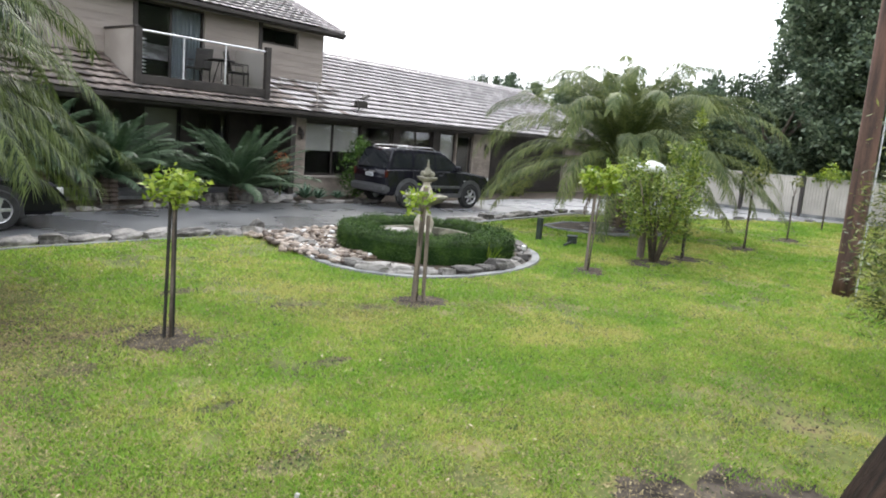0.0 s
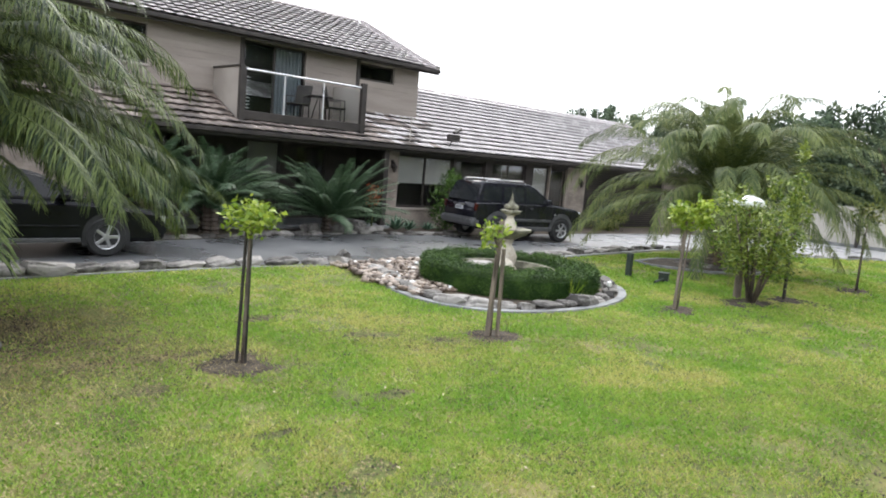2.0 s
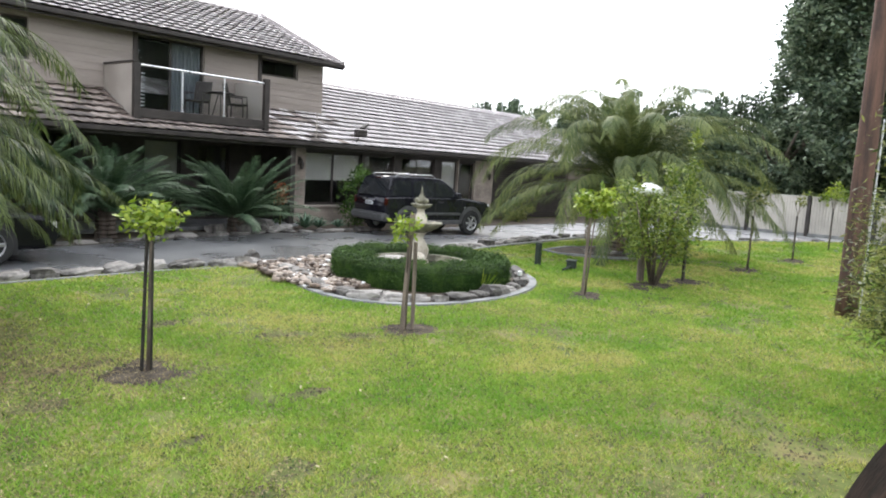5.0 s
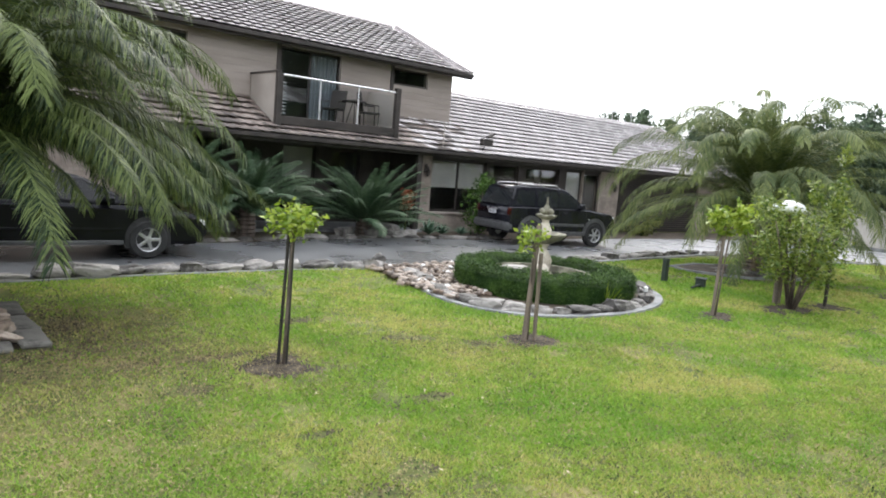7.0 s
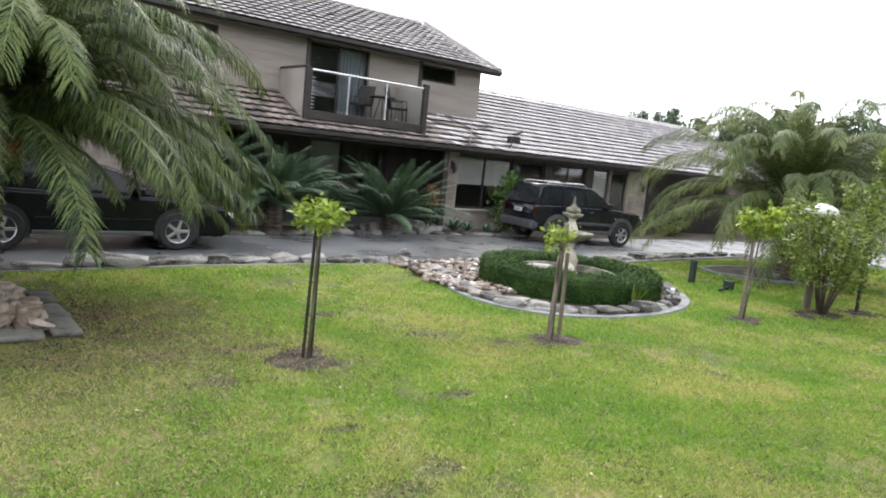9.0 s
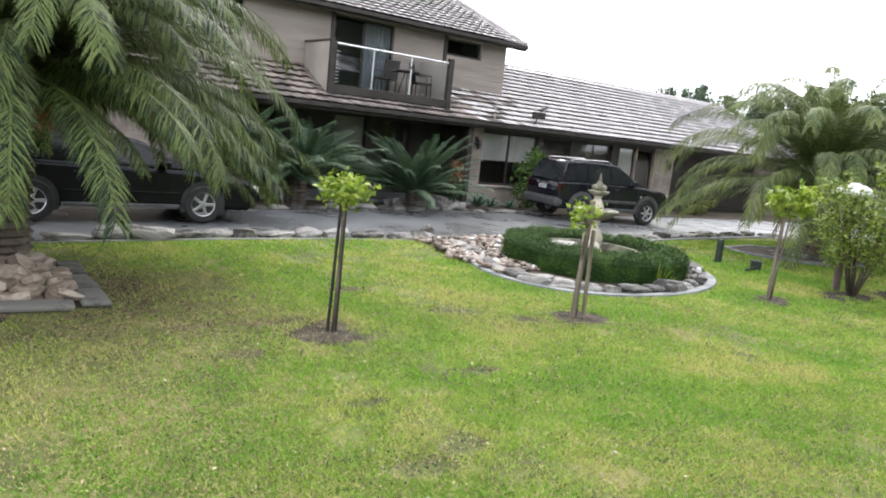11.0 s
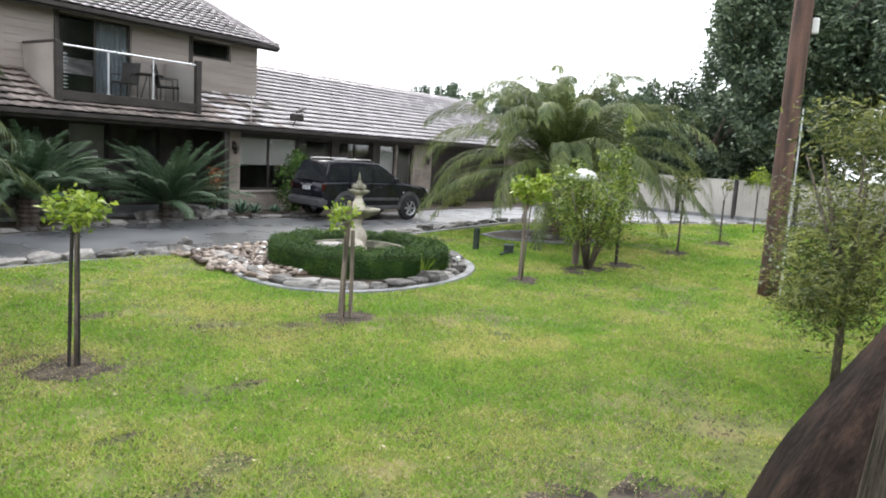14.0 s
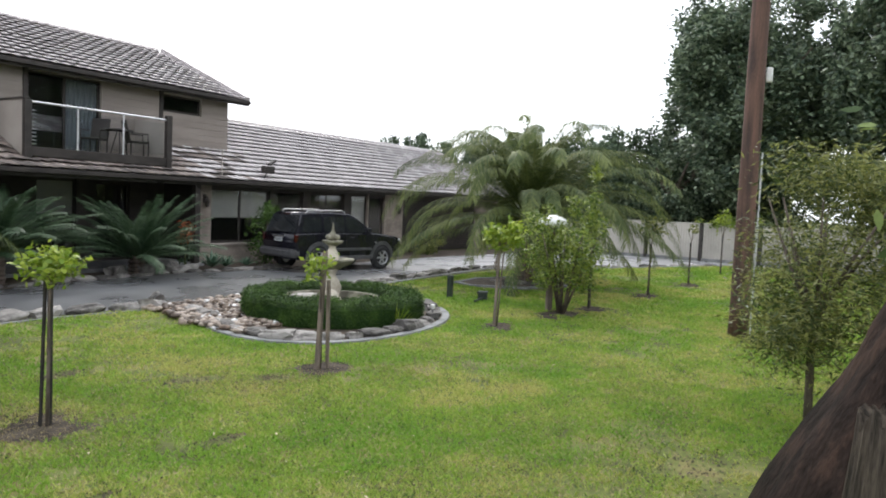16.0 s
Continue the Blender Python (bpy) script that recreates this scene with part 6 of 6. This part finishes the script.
# ---- grass ----
def grass():
    r = np.random.default_rng(4)
    n = 1150000
    # denser towards the near lawn
    d = 1.6 + 30 * r.random(n) ** 1.7
    az = r.uniform(radians(-12), radians(118), n)
    round_about = r.random(n) < 0.14
    az = np.where(round_about, r.uniform(0, 2 * math.pi, n), az + r.normal(0, 0.05, n))
    d = np.where(round_about, 9 * r.random(n) ** 0.6, d)
    x, y = -2.6 + d * np.cos(az), -0.9 + d * np.sin(az)
    keep = (y < np.where(x < 5, 10.2 + 0.06 * np.clip(x, -2, 3), 10.0) - 0.42 * np.clip(x - 17, 0, 20)) & (x < 29.5) & ~in_bed(x, y, 0.1) & ~((x < -1.1) & (y > 6.6) & (y < 8.9))
    keep &= ~(((x - 14.8) / 1.9) ** 2 + ((y - 7.8) / 1.35) ** 2 < 1)
    for px, py, rx, ry in PATCHES + THIN:
        q = ((x - px) / rx) ** 2 + ((y - py) / ry) ** 2
        ragged = q * (0.6 + 0.8 * r.random(n)) + 0.5 * np.sin(7 * x + px * 3) * np.sin(6 * y + py * 5)
        keep &= ~((q < 1.0) & (ragged < 0.45))
    # thin, uneven growth
    def field(step, seed):
        g = np.random.default_rng(seed).random((80, 80))
        u, v = (x + 8) / step, (y + 8) / step
        i0, j0 = np.floor(u).astype(int) % 79, np.floor(v).astype(int) % 79
        fu, fv = u - np.floor(u), v - np.floor(v)
        fu, fv = fu * fu * (3 - 2 * fu), fv * fv * (3 - 2 * fv)
        return (g[i0, j0] * (1 - fu) + g[i0 + 1, j0] * fu) * (1 - fv) + (g[i0, j0 + 1] * (1 - fu) + g[i0 + 1, j0 + 1] * fu) * fv

    dens = 0.45 * field(1.3, 1) + 0.3 * field(0.45, 2) + 0.25 * field(0.15, 3)
    worn = 1.1 * np.exp(-((x + 0.5) / 1.1) ** 2 - ((y - 7.4) / 1.2) ** 2) + np.exp(-((x + 1.7) / 0.9) ** 2 - ((y - 5.0) / 1.2) ** 2) + np.exp(-((x + 0.9) / 1.3) ** 2 - ((y - 6.0) / 1.3) ** 2) + 0.8 * np.exp(-((x - 1.6) / 2.2) ** 2 - ((y - 0.8) / 0.9) ** 2)
    keep &= r.random(n) < np.clip((dens - 0.26) * 5, 0.12, 1) * (1 - 0.7 * np.clip(worn, 0, 1))
    x, y, d = x[keep], y[keep], d[keep]
    n = len(x)
    h = r.uniform(0.012, 0.036, n) * (0.9 + 0.03 * d)
    w = (0.0024 + 0.0009 * d) * r.uniform(0.7, 1.3, n)
    a = r.uniform(0, 6.283, n)
    lean = r.uniform(0.2, 1.6, n) * h
    b = r.uniform(0, 6.283, n)
    z0 = np.zeros(n)
    p0 = np.stack([x - w * np.cos(a), y - w * np.sin(a), z0], 1)
    p1 = np.stack([x + w * np.cos(a), y + w * np.sin(a), z0], 1)
    tp = np.stack([x + lean * np.cos(b), y + lean * np.sin(b), h], 1)
    V = np.stack([p0, p1, tp], 1).reshape(-1, 3)
    F = np.arange(n * 3).reshape(n, 3)
    ob = new("grass", quick_mesh("grass", V, F, M_GRASS))
    return tagged(ob, "short mown yellow-green grass blades", "grass", kind="stuff")


grass()


def fallen_leaves():
    r = np.random.default_rng(8)
    n = 300
    d, az = 2.2 + 9 * r.random(n), r.uniform(radians(-5), radians(105), n)
    P = np.stack([-2.6 + d * np.cos(az), -0.9 + d * np.sin(az), np.full(n, 0.03)], 1)
    P = P[(P[:, 1] < 9.9) & ~in_bed(P[:, 0], P[:, 1], 0.1)]
    V, F = leaves(P, 0.036, 0.45, 2.5, r, 0)
    m = mat("fallen_leaf", (0.16, 0.09, 0.04), (0.5, 0.42, 0.28), 3, 0.7, 0, 20, island=0.8)
    ob = new("fallen_leaves", quick_mesh("fallen_leaves", V, F, m))
    return tagged(ob, "scattered dry brown and pale fallen leaves", "leaves", kind="stuff")


fallen_leaves()


peg = thing("peg", (-0.5, 2.14, 0), "small pale wooden peg stuck in the lawn", "peg")
part("shaft", boxed(-0.012, 0.012, -0.012, 0.012, 0, 0.09, bevel=0.003), M_BLIND, peg).rotation_euler = (0.1, 0.15, 0.4)


def lawn_weeds():
    """Small flat clumps of broad leaves and dry tufts among the grass."""
    r = np.random.default_rng(12)
    for name, label, n, per, spread, size, m in (
            ("lawn_weeds", "small dark clumps of clover in the lawn", 1900, 9, 0.032, 0.026, M_HEDGE),
            ("dry_tufts", "straw-coloured dry grass tufts in the lawn", 1900, 9, 0.045, 0.026, mat("dry_grass", (0.2, 0.16, 0.08), (0.38, 0.32, 0.17), 3, 0.8, 0, 20, island=0.6))):
        d, az = 2.0 + 10 * r.random(n) ** 1.2, r.uniform(radians(-8), radians(110), n)
        c = np.stack([-2.6 + d * np.cos(az), -0.9 + d * np.sin(az), np.full(n, 0.012)], 1)
        c = c[(c[:, 1] < 9.8) & ~in_bed(c[:, 0], c[:, 1], 0.15) & ~((c[:, 0] < -1) & (c[:, 1] > 6.5))]
        P = (c[:, None] + r.normal(size=(len(c), per, 3)) * (spread, spread, 0.006)).reshape(-1, 3)
        P[:, 2] = np.abs(P[:, 2])
        V, F = leaves(P, size, 0.4, 2.0, r, -0.1)
        V[:, 2] = np.maximum(V[:, 2], 0.003)
        tagged(new(name, quick_mesh(name, V, F, m)), label, "plants", kind="stuff")


lawn_weeds()


def soil_crumbs():
    """Loose clods and litter on and round the bare patches."""
    r = np.random.default_rng(31)
    spots = [(px, py, rx * 0.55, ry * 0.55, 260) for px, py, rx, ry in PATCHES] + [(px, py, rx * 0.5, ry * 0.5, int(420 * rx)) for px, py, rx, ry in THIN] + [(-0.8, 7.3, 0.22, 0.7, 1300), (-0.9, 6.5, 0.6, 0.25, 1200), (-0.3, 6.1, 0.7, 0.5, 420), (0.2, 5.6, 0.5, 0.3, 300)]
    c = np.concatenate([np.stack([r.normal(px, sx, k), r.normal(py, sy, k)], 1) for px, py, sx, sy, k in spots])
    c = c[~in_bed(c[:, 0], c[:, 1], 0.15)]
    n = len(c)
    size = (r.uniform(0.004, 0.011, n) + 0.0013 * np.hypot(c[:, 0] + 2.6, c[:, 1] + 0.9) * r.random(n))[:, None]
    base = np.concatenate([c, np.full((n, 1), 0.006)], 1)
    corner = [base + np.stack([np.cos(a), np.sin(a), 0 * a], 1) * size for a in (r.uniform(0, 2, n), r.uniform(2.1, 4.1, n), r.uniform(4.2, 6.2, n))]
    top = base + np.stack([r.normal(0, 0.2, n), r.normal(0, 0.2, n), r.uniform(0.5, 1.1, n)], 1) * size
    V = np.stack(corner + [top], 1).reshape(-1, 3)
    b = np.arange(n) * 4
    F = np.concatenate([np.stack([b, b + 1, b + 3], 1), np.stack([b + 1, b + 2, b + 3], 1), np.stack([b + 2, b, b + 3], 1)])
    m = mat("soil_crumb", (0.02, 0.015, 0.011), (0.1, 0.075, 0.052), 4, 0.95, 0, 20, island=0.7)
    return tagged(new("soil_crumbs", quick_mesh("soil_crumbs", V, F, m)), "loose dark soil crumbs on the worn lawn", "soil", kind="stuff")


soil_crumbs()


def thatch():
    """Flat brownish dead blades where the lawn is thin; the left spots also stand for tree shade."""
    r = np.random.default_rng(37)
    spots = [(-0.9, 6.2, 0.8, 0.8, 15000), (-0.4, 7.6, 0.6, 0.8, 11000), (-1.6, 4.2, 0.8, 1.0, 7000), (0.8, 5.4, 0.9, 0.5, 3500), (1.6, 0.9, 1.6, 0.6, 6000), (2.5, 5.5, 0.8, 0.4, 2200), (-1.0, 2.2, 0.6, 0.5, 3500), (-1.7, 5.0, 0.7, 1.0, 9000), (-1.6, 3.0, 0.6, 0.8, 5000), (0.2, 5.9, 0.7, 0.25, 2500)] + [(r.uniform(-2, 7), r.uniform(1.0, 6.0), r.uniform(0.2, 0.6), r.uniform(0.15, 0.4), 700) for _ in range(34)]
    c = np.concatenate([np.stack([r.normal(px, sx, k), r.normal(py, sy, k), np.full(k, 0.012)], 1) for px, py, sx, sy, k in spots])
    c = c[(c[:, 1] < 9.6) & ~in_bed(c[:, 0], c[:, 1], 0.15) & ~((c[:, 0] < -1.1) & (c[:, 1] > 6.6))]
    c[:, 2] += np.abs(r.normal(0, 0.008, len(c)))
    V, F = leaves(c, 0.03, 0.16, 1.8, r, -0.1)
    V[:, 2] = np.maximum(V[:, 2], 0.003)
    m = mat("dead_blades", (0.13, 0.1, 0.045), (0.33, 0.27, 0.12), 3, 0.85, 0, 20, island=0.6)
    return tagged(new("dead_grass", quick_mesh("dead_grass", V, F, m)), "thin brown dead grass on the worn lawn, at the left also for tree shade", "grass", kind="stuff")


thatch()
